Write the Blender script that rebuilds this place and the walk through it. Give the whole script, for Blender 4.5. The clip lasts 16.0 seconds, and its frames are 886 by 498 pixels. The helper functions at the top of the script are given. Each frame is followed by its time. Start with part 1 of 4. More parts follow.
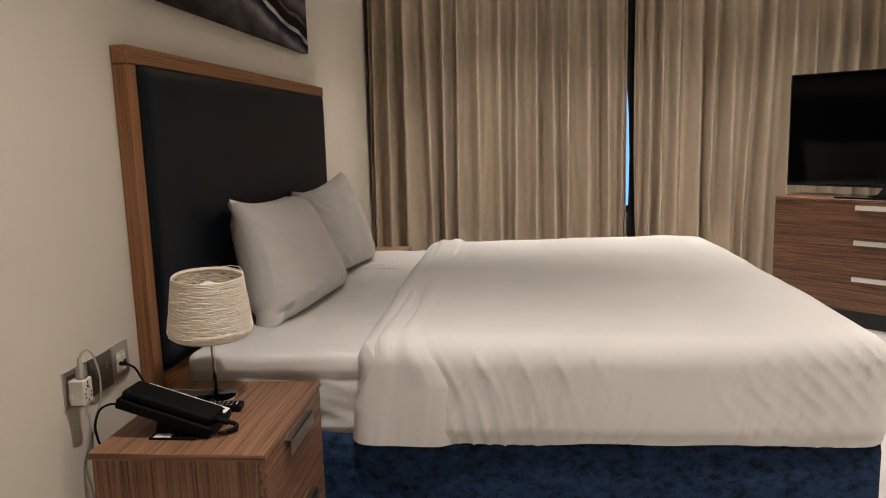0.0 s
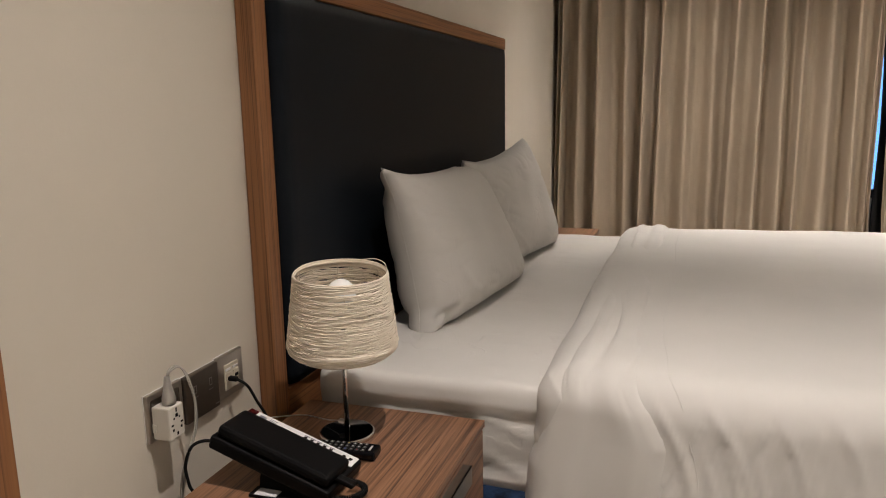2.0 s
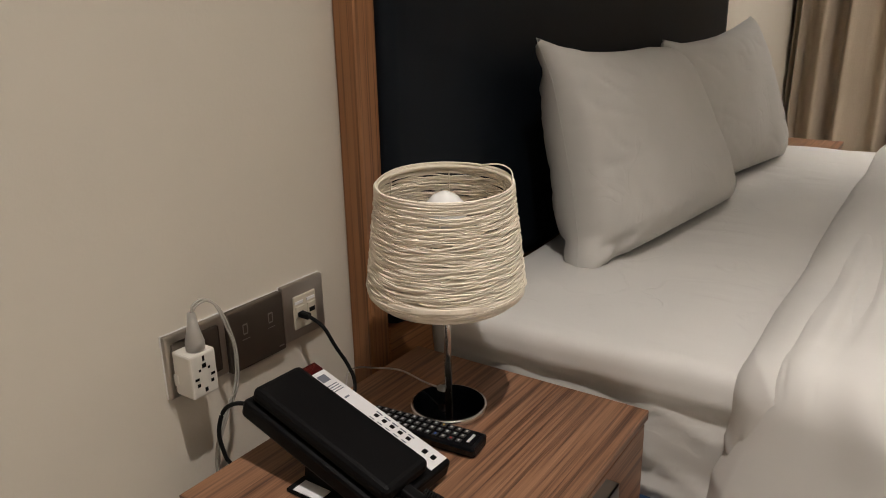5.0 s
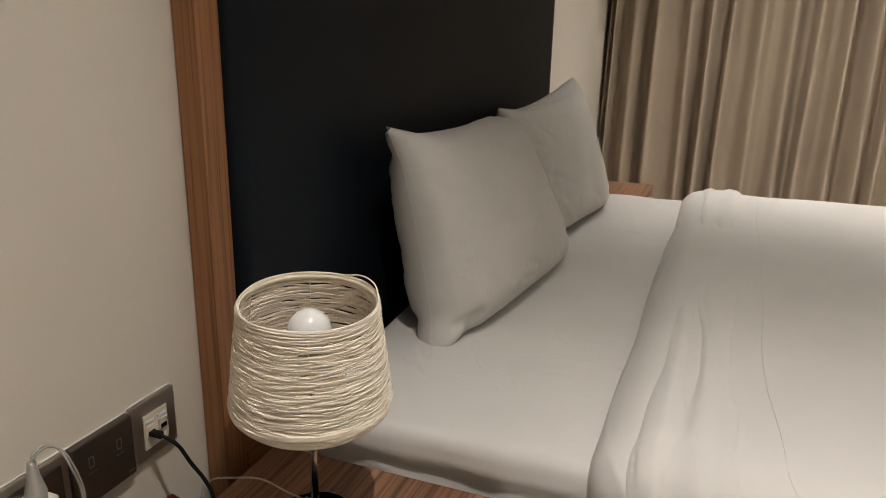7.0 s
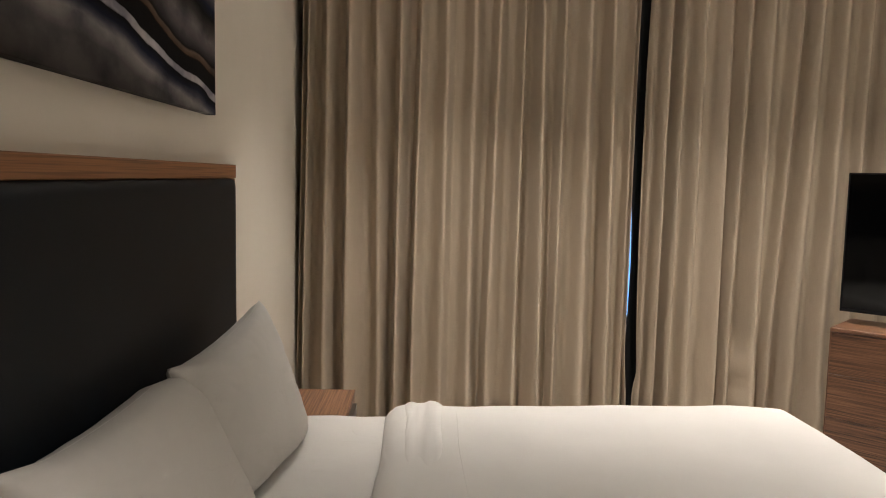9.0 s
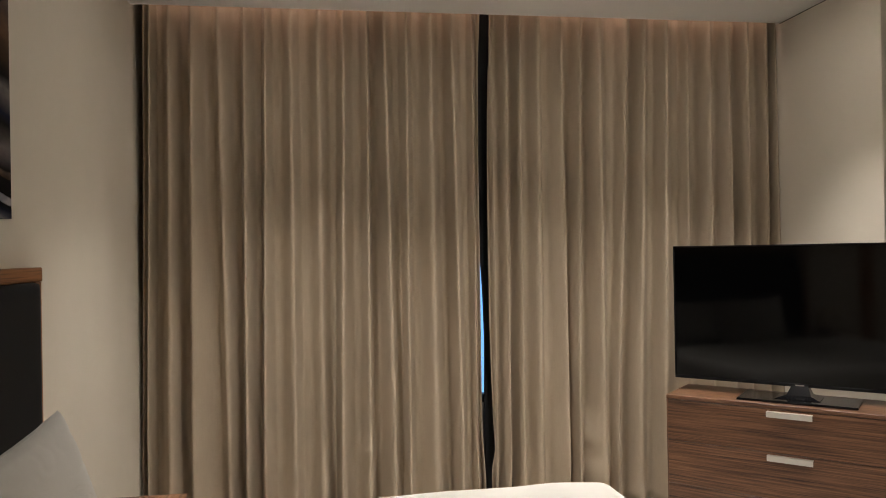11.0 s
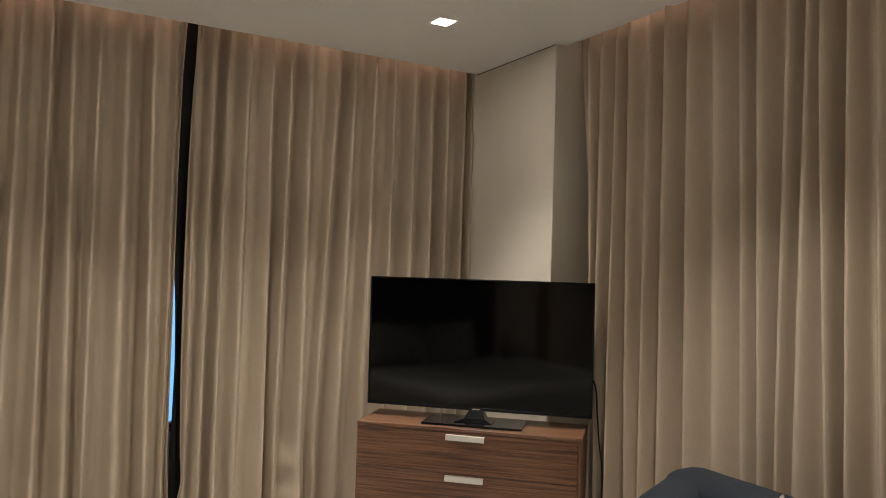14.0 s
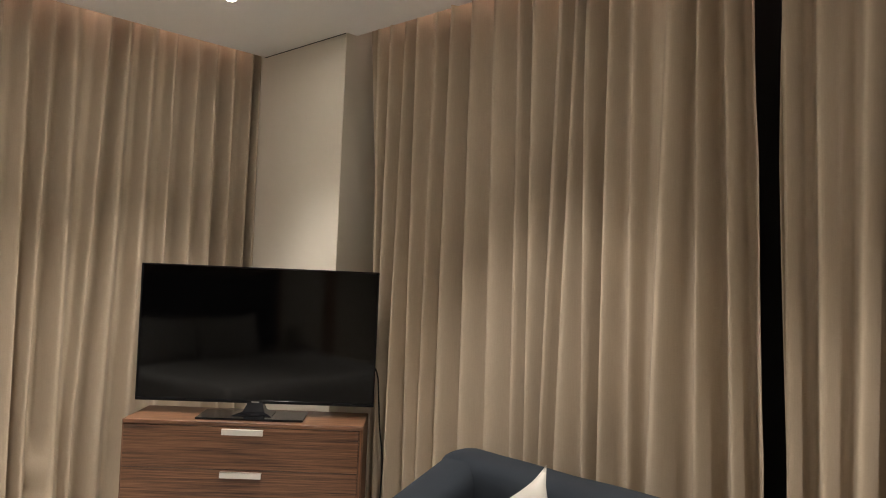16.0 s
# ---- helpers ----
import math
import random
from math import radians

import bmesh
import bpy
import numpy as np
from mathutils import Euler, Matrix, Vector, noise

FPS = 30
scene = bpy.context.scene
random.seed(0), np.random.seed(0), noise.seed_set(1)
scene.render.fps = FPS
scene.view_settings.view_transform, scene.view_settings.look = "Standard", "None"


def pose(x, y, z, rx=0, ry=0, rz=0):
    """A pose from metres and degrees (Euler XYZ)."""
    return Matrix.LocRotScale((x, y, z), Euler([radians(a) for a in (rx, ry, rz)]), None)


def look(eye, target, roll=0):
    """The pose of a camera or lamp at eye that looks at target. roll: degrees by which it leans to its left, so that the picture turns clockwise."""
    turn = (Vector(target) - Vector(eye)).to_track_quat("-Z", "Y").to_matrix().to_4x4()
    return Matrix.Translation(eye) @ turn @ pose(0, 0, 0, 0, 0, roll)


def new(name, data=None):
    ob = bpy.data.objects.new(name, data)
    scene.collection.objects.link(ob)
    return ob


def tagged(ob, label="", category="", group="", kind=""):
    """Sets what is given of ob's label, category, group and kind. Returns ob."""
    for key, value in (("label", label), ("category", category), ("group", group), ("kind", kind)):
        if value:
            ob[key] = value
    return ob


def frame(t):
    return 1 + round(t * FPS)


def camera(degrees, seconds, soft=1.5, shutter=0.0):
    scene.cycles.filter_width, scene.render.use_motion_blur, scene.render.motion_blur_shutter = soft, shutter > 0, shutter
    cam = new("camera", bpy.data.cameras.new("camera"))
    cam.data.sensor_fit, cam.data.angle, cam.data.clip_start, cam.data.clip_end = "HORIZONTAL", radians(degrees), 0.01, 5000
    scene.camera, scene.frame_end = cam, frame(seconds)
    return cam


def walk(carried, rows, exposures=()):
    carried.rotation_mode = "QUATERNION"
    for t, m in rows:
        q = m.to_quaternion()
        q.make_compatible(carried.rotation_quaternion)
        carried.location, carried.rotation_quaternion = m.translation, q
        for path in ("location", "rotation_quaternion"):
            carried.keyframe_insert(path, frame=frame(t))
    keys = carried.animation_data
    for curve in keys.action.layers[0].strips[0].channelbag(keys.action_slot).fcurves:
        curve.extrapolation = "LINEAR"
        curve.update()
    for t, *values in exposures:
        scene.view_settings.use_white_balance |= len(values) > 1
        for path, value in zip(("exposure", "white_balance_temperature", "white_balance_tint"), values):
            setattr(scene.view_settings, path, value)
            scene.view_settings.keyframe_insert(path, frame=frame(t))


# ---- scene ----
cam = camera(61.35, 16.0, soft=1.0)
PATH = [
    (0, (1.051, -1.969, 1.245), (0.868, -0.002, 0.933), -1.72),
    (0.5, (1.078, -1.853, 1.232), (0.777, 0.098, 0.911), -1.03),
    (1, (1.088, -1.719, 1.218), (0.653, 0.205, 0.884), -0.68),
    (1.5, (1.009, -1.557, 1.207), (0.483, 0.341, 0.862), -0.87),
    (2, (0.896, -1.38, 1.203), (0.267, 0.481, 0.824), -1.07),
    (2.5, (0.868, -1.236, 1.175), (0.055, 0.547, 0.772), -1.47),
    (3, (0.871, -1.072, 1.152), (-0.092, 0.627, 0.72), -1.16),
    (3.5, (0.843, -0.973, 1.122), (-0.21, 0.65, 0.612), -1.08),
    (3.7, (0.81, -0.942, 1.106), (-0.253, 0.663, 0.565), -1.04),
    (5.8, (0.787, -0.893, 1.106), (-0.29, 0.673, 0.482), -1.27),
    (6, (0.78, -0.892, 1.114), (-0.264, 0.698, 0.495), -1.24),
    (6.5, (0.746, -0.893, 1.167), (-0.124, 0.797, 0.547), 0.15),
    (7, (0.737, -0.887, 1.239), (0.057, 0.901, 0.653), 1.21),
    (7.5, (0.737, -0.85, 1.288), (0.219, 1.021, 0.807), 1.34),
    (8, (0.761, -0.758, 1.399), (0.403, 1.177, 1.041), 1.55),
    (8.5, (0.783, -0.676, 1.448), (0.641, 1.301, 1.182), 1.59),
    (9, (0.733, -0.629, 1.468), (0.779, 1.361, 1.276), 1.18),
    (11.5, (1.076, -0.699, 1.544), (1.45, 1.265, 1.567), -0.7),
    (12, (1.075, -0.708, 1.563), (1.576, 1.228, 1.587), -0.0),
    (12.5, (1.085, -0.712, 1.581), (1.711, 1.187, 1.61), 0.26),
    (13, (1.104, -0.71, 1.594), (1.85, 1.145, 1.633), 0.87),
    (13.5, (1.125, -0.705, 1.6), (1.994, 1.096, 1.645), 1.45),
    (14, (1.144, -0.701, 1.6), (2.132, 1.037, 1.644), 1.64),
    (14.5, (1.158, -0.698, 1.594), (2.252, 0.976, 1.637), 1.71),
    (15, (1.168, -0.696, 1.584), (2.38, 0.894, 1.64), 2.13),
    (15.5, (1.174, -0.695, 1.572), (2.498, 0.803, 1.645), 2.61),
    (16, (1.179, -0.693, 1.559), (2.609, 0.704, 1.615), 2.46),
]
walk(cam, [(t, look(eye, target, roll)) for t, eye, target, roll in PATH],
     [(0, -0.04, 6500, 10), (2.5, -0.02, 6500, 10), (3.5, 0.0, 6450, 9), (6.5, -0.12, 6350, 7), (8.3, 0.06, 6420, 8), (9, 0.0, 6450, 8), (12, -0.15, 6500, 6), (14.5, -0.15, 6500, 6), (16, 0.17, 6500, 7)])

# ---- world and light ----
world = bpy.data.worlds.new("night")
scene.world = world
world.use_nodes = True
world.node_tree.nodes["Background"].inputs[0].default_value = (0.02, 0.03, 0.06, 1)
world.node_tree.nodes["Background"].inputs[1].default_value = 0.05
CEIL = 2.874
SPOTS = [(0.95, -0.62), (0.95, 2.68), (3.03, 2.68), (3.03, -0.62), (3.03, 1.03), (3.03, -2.3), (1.99, 2.68)]
SPOT_SHARE = [0.80, 0.76, 0.90, 1.15, 1.02, 1.1, 0.68]
SPOT_WATTS = 236
WARM = (1.0, 0.90, 0.83)
for (sx, sy), share in zip(SPOTS, SPOT_SHARE):
    lamp_data = bpy.data.lights.new("downlight_beam", "SPOT")
    lamp_data.energy, lamp_data.color = SPOT_WATTS * share, WARM
    lamp_data.spot_size, lamp_data.spot_blend, lamp_data.shadow_soft_size = radians(88), 1.0, 0.03
    new("downlight_beam", lamp_data).matrix_world = pose(sx, sy, CEIL - 0.012)

# warm strips tucked into the curtain recess
for lx, ly, rz, size, watts in ((1.88, 3.512, 0, 3.6, 5.0), (3.848, 0.6, 90, 3.9, 10.0)):
    strip = bpy.data.lights.new("cove_strip", "AREA")
    strip.shape, strip.size, strip.size_y = "RECTANGLE", size, 0.02
    strip.energy, strip.color = watts, (1.0, 0.68, 0.58)
    new("cove_strip", strip).matrix_world = pose(lx, ly, 3.03, 0, 0, rz)


# ---- materials ----
def material(name, rough=0.6, metal=0.0):
    m = bpy.data.materials.new(name)
    m.use_nodes = True
    nt = m.node_tree
    b = nt.nodes["Principled BSDF"]
    b.inputs["Roughness"].default_value, b.inputs["Metallic"].default_value = rough, metal
    return m, nt, b


def noise_node(nt, scale, detail=4, stretch=(1, 1, 1), rough=0.55):
    tc = nt.nodes.new("ShaderNodeTexCoord")
    mp = nt.nodes.new("ShaderNodeMapping")
    mp.inputs["Scale"].default_value = stretch
    n = nt.nodes.new("ShaderNodeTexNoise")
    n.inputs["Scale"].default_value, n.inputs["Detail"].default_value, n.inputs["Roughness"].default_value = scale, detail, rough
    nt.links.new(tc.outputs["Object"], mp.inputs["Vector"])
    nt.links.new(mp.outputs["Vector"], n.inputs["Vector"])
    return n


def ramp_node(nt, fac, stops):
    r = nt.nodes.new("ShaderNodeValToRGB")
    els = r.color_ramp.elements
    while len(els) < len(stops):
        els.new(0.5)
    for e, (p, c) in zip(els, stops):
        e.position, e.color = p, (*c, 1)
    nt.links.new(fac, r.inputs[0])
    return r


def bump(nt, b, height, strength, distance=0.002):
    n = nt.nodes.new("ShaderNodeBump")
    n.inputs["Strength"].default_value, n.inputs["Distance"].default_value = strength, distance
    nt.links.new(height, n.inputs["Height"])
    nt.links.new(n.outputs[0], b.inputs["Normal"])
    return n


def mottled(name, c0, c1, rough, big=2.0, fine=180, strength=0.15, distance=0.001, stretch=(1, 1, 1), metal=0.0):
    """Two-scale surface: a slow colour drift and fine relief."""
    m, nt, b = material(name, rough, metal)
    n = noise_node(nt, big, 5)
    r = ramp_node(nt, n.outputs["Fac"], [(0.3, c0), (0.7, c1)])
    nt.links.new(r.outputs[0], b.inputs["Base Color"])
    f = noise_node(nt, fine, 3, stretch)
    bump(nt, b, f.outputs["Fac"], strength, distance)
    return m


def wood(name, dark, mid, light, along=0, rough=0.42, scale=9.0):
    """Straight wood grain along one object axis, with pores and cathedral drift."""
    m, nt, b = material(name, rough)
    s = [1.0, 1.0, 1.0]
    s[along] = 0.022
    warp = noise_node(nt, 2.5, 2, s)
    tc = nt.nodes.new("ShaderNodeTexCoord")
    mp = nt.nodes.new("ShaderNodeMapping")
    mp.inputs["Scale"].default_value = s
    nt.links.new(tc.outputs["Object"], mp.inputs["Vector"])
    mix = nt.nodes.new("ShaderNodeVectorMath")
    mix.operation = "MULTIPLY_ADD"
    mix.inputs[1].default_value = (0.20, 0.20, 0.20)
    nt.links.new(warp.outputs["Color"], mix.inputs[0])
    nt.links.new(mp.outputs["Vector"], mix.inputs[2])
    g = nt.nodes.new("ShaderNodeTexNoise")
    g.inputs["Scale"].default_value, g.inputs["Detail"].default_value, g.inputs["Roughness"].default_value = scale * 6, 7, 0.68
    nt.links.new(mix.outputs[0], g.inputs["Vector"])
    r = ramp_node(nt, g.outputs["Fac"], [(0.33, dark), (0.47, mid), (0.68, light)])
    p = [260.0, 260.0, 260.0]
    p[along] = 2.2
    pores = noise_node(nt, 1.0, 2, p)
    pr = ramp_node(nt, pores.outputs["Fac"], [(0.34, (0.42, 0.40, 0.38)), (0.50, (1, 1, 1))])
    mul = nt.nodes.new("ShaderNodeMixRGB")
    mul.blend_type = "MULTIPLY"
    mul.inputs[0].default_value = 0.8
    nt.links.new(r.outputs[0], mul.inputs[1])
    nt.links.new(pr.outputs[0], mul.inputs[2])
    nt.links.new(mul.outputs[0], b.inputs["Base Color"])
    bump(nt, b, pores.outputs["Fac"], 0.12, 0.0006)
    return m


def plain(name, colour, rough=0.5, metal=0.0, fine=300, strength=0.05):
    c = tuple(v * 0.9 for v in colour)
    return mottled(name, c, colour, rough, 6.0, fine, strength, 0.0006, metal=metal)


def velvet():
    """Crushed velvet: hard-edged dark and light patches of pile."""
    m, nt, b = material("blue_velvet", 0.75)
    n = noise_node(nt, 20.0, 9, (1, 1, 1.5), 0.75)
    r = ramp_node(nt, n.outputs["Fac"], [(0.40, (0.003, 0.007, 0.018)), (0.50, (0.010, 0.026, 0.066)), (0.66, (0.020, 0.046, 0.105))])
    nt.links.new(r.outputs[0], b.inputs["Base Color"])
    b.inputs["Specular IOR Level"].default_value = 0.15
    f = noise_node(nt, 260, 3)
    bump(nt, b, f.outputs["Fac"], 0.3, 0.001)
    return m


PAINT = mottled("wall_paint", (0.60, 0.555, 0.475), (0.655, 0.605, 0.52), 0.75, 1.3, 140, 0.22, 0.0012)
CEILING_PAINT = mottled("ceiling_paint", (0.70, 0.69, 0.66), (0.74, 0.73, 0.70), 0.85, 1.5, 120, 0.12)
TILE = mottled("floor_tile", (0.50, 0.48, 0.45), (0.60, 0.58, 0.55), 0.25, 2.2, 60, 0.03)
WALNUT = [wood("walnut_%s" % a, (0.026, 0.010, 0.0055), (0.128, 0.057, 0.028), (0.245, 0.122, 0.062), i, 0.42, 19.0) for i, a in enumerate("xyz")]
# nightstand walnut, lightened partly for the stronger light falling on it
NIGHT_WALNUT = [wood("brightened_walnut_%s" % a, (0.070, 0.031, 0.017), (0.215, 0.108, 0.060), (0.345, 0.190, 0.112), i, 0.40, 16.0) for i, a in enumerate("xyz")]
OAK = [wood("oak_%s" % a, (0.225, 0.096, 0.037), (0.265, 0.116, 0.045), (0.305, 0.138, 0.056), i, 0.5, 16.0) for i, a in enumerate("xyz")]
LINEN = mottled("white_cotton", (0.635, 0.622, 0.60), (0.685, 0.67, 0.645), 0.85, 3.0, 900, 0.12, 0.0005)
PILLOW = mottled("pillow_cotton", (0.55, 0.536, 0.51), (0.60, 0.583, 0.555), 0.85, 3.0, 900, 0.12, 0.0005)
PAD = mottled("black_leatherette", (0.0036, 0.0059, 0.0090), (0.0054, 0.0084, 0.0130), 0.5, 4.0, 420, 0.25, 0.0008)
SHEET = mottled("sheet_cotton", (0.60, 0.587, 0.565), (0.65, 0.635, 0.61), 0.85, 3.0, 900, 0.12, 0.0005)
VELVET = velvet()
SOFA_CLOTH = mottled("teal_cloth", (0.0036, 0.0078, 0.0140), (0.0058, 0.0112, 0.0190), 0.9, 5.0, 700, 0.35, 0.001)
CUSHION_CLOTH = mottled("cream_cloth", (0.48, 0.46, 0.42), (0.55, 0.53, 0.48), 0.9, 6.0, 600, 0.2, 0.0008)


def woven(name, c0, c1):
    """Heavy woven drapery: upright slubs over a slow drift."""
    m, nt, b = material(name, 0.85)
    slow = noise_node(nt, 2.5, 4)
    r = ramp_node(nt, slow.outputs["Fac"], [(0.3, c0), (0.7, c1)])
    slub = noise_node(nt, 1.0, 4, (420, 420, 9), 0.7)
    cross = noise_node(nt, 1.0, 3, (60, 60, 500), 0.6)
    s1 = ramp_node(nt, slub.outputs["Fac"], [(0.32, (0.93, 0.925, 0.92)), (0.68, (1.04, 1.04, 1.04))])
    s2 = ramp_node(nt, cross.outputs["Fac"], [(0.3, (0.95, 0.95, 0.95)), (0.7, (1.03, 1.03, 1.03))])
    last = r.outputs[0]
    for s in (s1, s2):
        mul = nt.nodes.new("ShaderNodeMixRGB")
        mul.blend_type = "MULTIPLY"
        mul.inputs[0].default_value = 1.0
        nt.links.new(last, mul.inputs[1])
        nt.links.new(s.outputs[0], mul.inputs[2])
        last = mul.outputs[0]
    nt.links.new(last, b.inputs["Base Color"])
    bump(nt, b, slub.outputs["Fac"], 0.3, 0.0008)
    return m


CURTAIN = woven("beige_curtain", (0.415, 0.345, 0.260), (0.45, 0.373, 0.281))
GAP_SHEET = plain("black_gap_sheet", (0.006, 0.006, 0.007), 0.9)
CHROME = plain("chrome", (0.80, 0.79, 0.77), 0.2, 1.0, 200, 0.01)
STEEL = mottled("brushed_nickel", (0.42, 0.39, 0.35), (0.50, 0.47, 0.43), 0.32, 8.0, 40, 0.08, 0.0004, (1, 1, 30), 1.0)
DARK_STEEL = mottled("bronzed_plate", (0.16, 0.14, 0.12), (0.21, 0.185, 0.16), 0.35, 8.0, 40, 0.08, 0.0004, (1, 1, 30), 1.0)
# chest handles: pale and less metallic, with reflected light put into the colour
HANDLE = plain("satin_aluminium", (0.80, 0.77, 0.72), 0.5, 0.75, 120, 0.02)
BLACK = plain("black_plastic", (0.004, 0.004, 0.0044), 0.5)
GLOSS_BLACK = plain("gloss_black", (0.006, 0.006, 0.007), 0.12)
RUBBER = plain("black_rubber", (0.01, 0.01, 0.01), 0.6)
WHITE_PLASTIC = plain("white_plastic", (0.66, 0.63, 0.57), 0.4)
IVORY = plain("ivory_plastic", (0.60, 0.55, 0.45), 0.45)
# nightstand handles: metal darkened to stand for the dark room it reflects
HANDLE_DARK = plain("dark_reflecting_metal", (0.36, 0.34, 0.31), 0.35, 1.0, 120, 0.02)
PAPER = plain("label_paper", (0.74, 0.74, 0.75), 0.6)
GREY_INK = plain("grey_ink", (0.14, 0.15, 0.19), 0.7)
RED_LENS = plain("dark_red_lens", (0.055, 0.004, 0.005), 0.2)
DARK_CHROME = plain("black_chrome", (0.05, 0.05, 0.052), 0.07, 1.0, 200, 0.01)
STRAW = mottled("paper_twine", (0.80, 0.715, 0.59), (0.90, 0.825, 0.71), 0.8, 40.0, 500, 0.3, 0.0008)
PLASTER = plain("white_filler", (0.78, 0.77, 0.74), 0.85)
CLEAR_CORD = plain("milky_clear_cord", (0.42, 0.40, 0.36), 0.25)
BULB = plain("opal_bulb", (0.85, 0.85, 0.84), 0.25)
FRAME_DARK = plain("dark_window_frame", (0.012, 0.012, 0.014), 0.5)
LIGHT_BLOCK = plain("black_light_block", (0.006, 0.006, 0.007), 0.9)


def screen_material():
    m, nt, b = material("tv_screen", 0.06)
    b.inputs["Base Color"].default_value = (0.0012, 0.0012, 0.0013, 1)
    b.inputs["Specular IOR Level"].default_value = 0.24
    n = noise_node(nt, 3.0, 2)
    r = ramp_node(nt, n.outputs["Fac"], [(0.3, (0.05, 0.05, 0.05)), (0.7, (0.09, 0.09, 0.09))])
    nt.links.new(r.outputs[0], b.inputs["Roughness"])
    return m


def clear_material(name, tint, rough=0.05, through_part=1.0):
    m, nt, b = material(name, rough)
    b.inputs["Base Color"].default_value = (*tint, 1)
    b.inputs["Transmission Weight"].default_value = through_part
    b.inputs["IOR"].default_value = 1.45
    return m


def glow(name, colour, strength):
    m = bpy.data.materials.new(name)
    m.use_nodes = True
    nt = m.node_tree
    nt.nodes.remove(nt.nodes["Principled BSDF"])
    e = nt.nodes.new("ShaderNodeEmission")
    e.inputs[0].default_value, e.inputs[1].default_value = (*colour, 1), strength
    nt.links.new(e.outputs[0], nt.nodes["Material Output"].inputs[0])
    return m


GLOSS_BLACK.node_tree.nodes["Principled BSDF"].inputs["Specular IOR Level"].default_value = 0.14
for m in (PAD, BLACK, RUBBER):
    m.node_tree.nodes["Principled BSDF"].inputs["Specular IOR Level"].default_value = 0.09
PAD.node_tree.nodes["Principled BSDF"].inputs["Specular IOR Level"].default_value = 0.17


def add_creases(m, scale, distance):
    """Sparse soft creases of washed cotton, laid over the weave."""
    nt = m.node_tree
    b = nt.nodes["Principled BSDF"]
    n = noise_node(nt, scale, 2, (1, 1, 1), 0.5)
    n.inputs["Distortion"].default_value = 0.8
    off = nt.nodes.new("ShaderNodeMath")
    off.operation = "SUBTRACT"
    off.inputs[1].default_value = 0.5
    size = nt.nodes.new("ShaderNodeMath")
    size.operation = "ABSOLUTE"
    nt.links.new(n.outputs["Fac"], off.inputs[0])
    nt.links.new(off.outputs[0], size.inputs[0])
    line = ramp_node(nt, size.outputs[0], [(0.0, (0, 0, 0)), (0.035, (1, 1, 1))])
    where = noise_node(nt, scale * 0.45, 2)
    mask = ramp_node(nt, where.outputs["Fac"], [(0.45, (1, 1, 1)), (0.62, (0, 0, 0))])
    top = nt.nodes.new("ShaderNodeMath")
    top.operation = "MAXIMUM"
    nt.links.new(line.outputs[0], top.inputs[0])
    nt.links.new(mask.outputs[0], top.inputs[1])
    old = b.inputs["Normal"].links[0].from_socket
    fold = nt.nodes.new("ShaderNodeBump")
    fold.inputs["Strength"].default_value, fold.inputs["Distance"].default_value = 0.35, distance
    nt.links.new(top.outputs[0], fold.inputs["Height"])
    nt.links.new(old, fold.inputs["Normal"])
    nt.links.new(fold.outputs[0], b.inputs["Normal"])


add_creases(PILLOW, 8.0, 0.0025)
add_creases(SHEET, 6.0, 0.002)
SCREEN = screen_material()
GLASS = clear_material("window_glass", (1, 1, 1), 0.0)
CLEAR = clear_material("clear_plastic", (0.93, 0.92, 0.90), 0.28, 0.88)
LED = glow("downlight_diffuser", (1.0, 0.90, 0.80), 140.0)
DUSK = glow("blue_evening_sky", (0.15, 0.40, 0.88), 2.0)


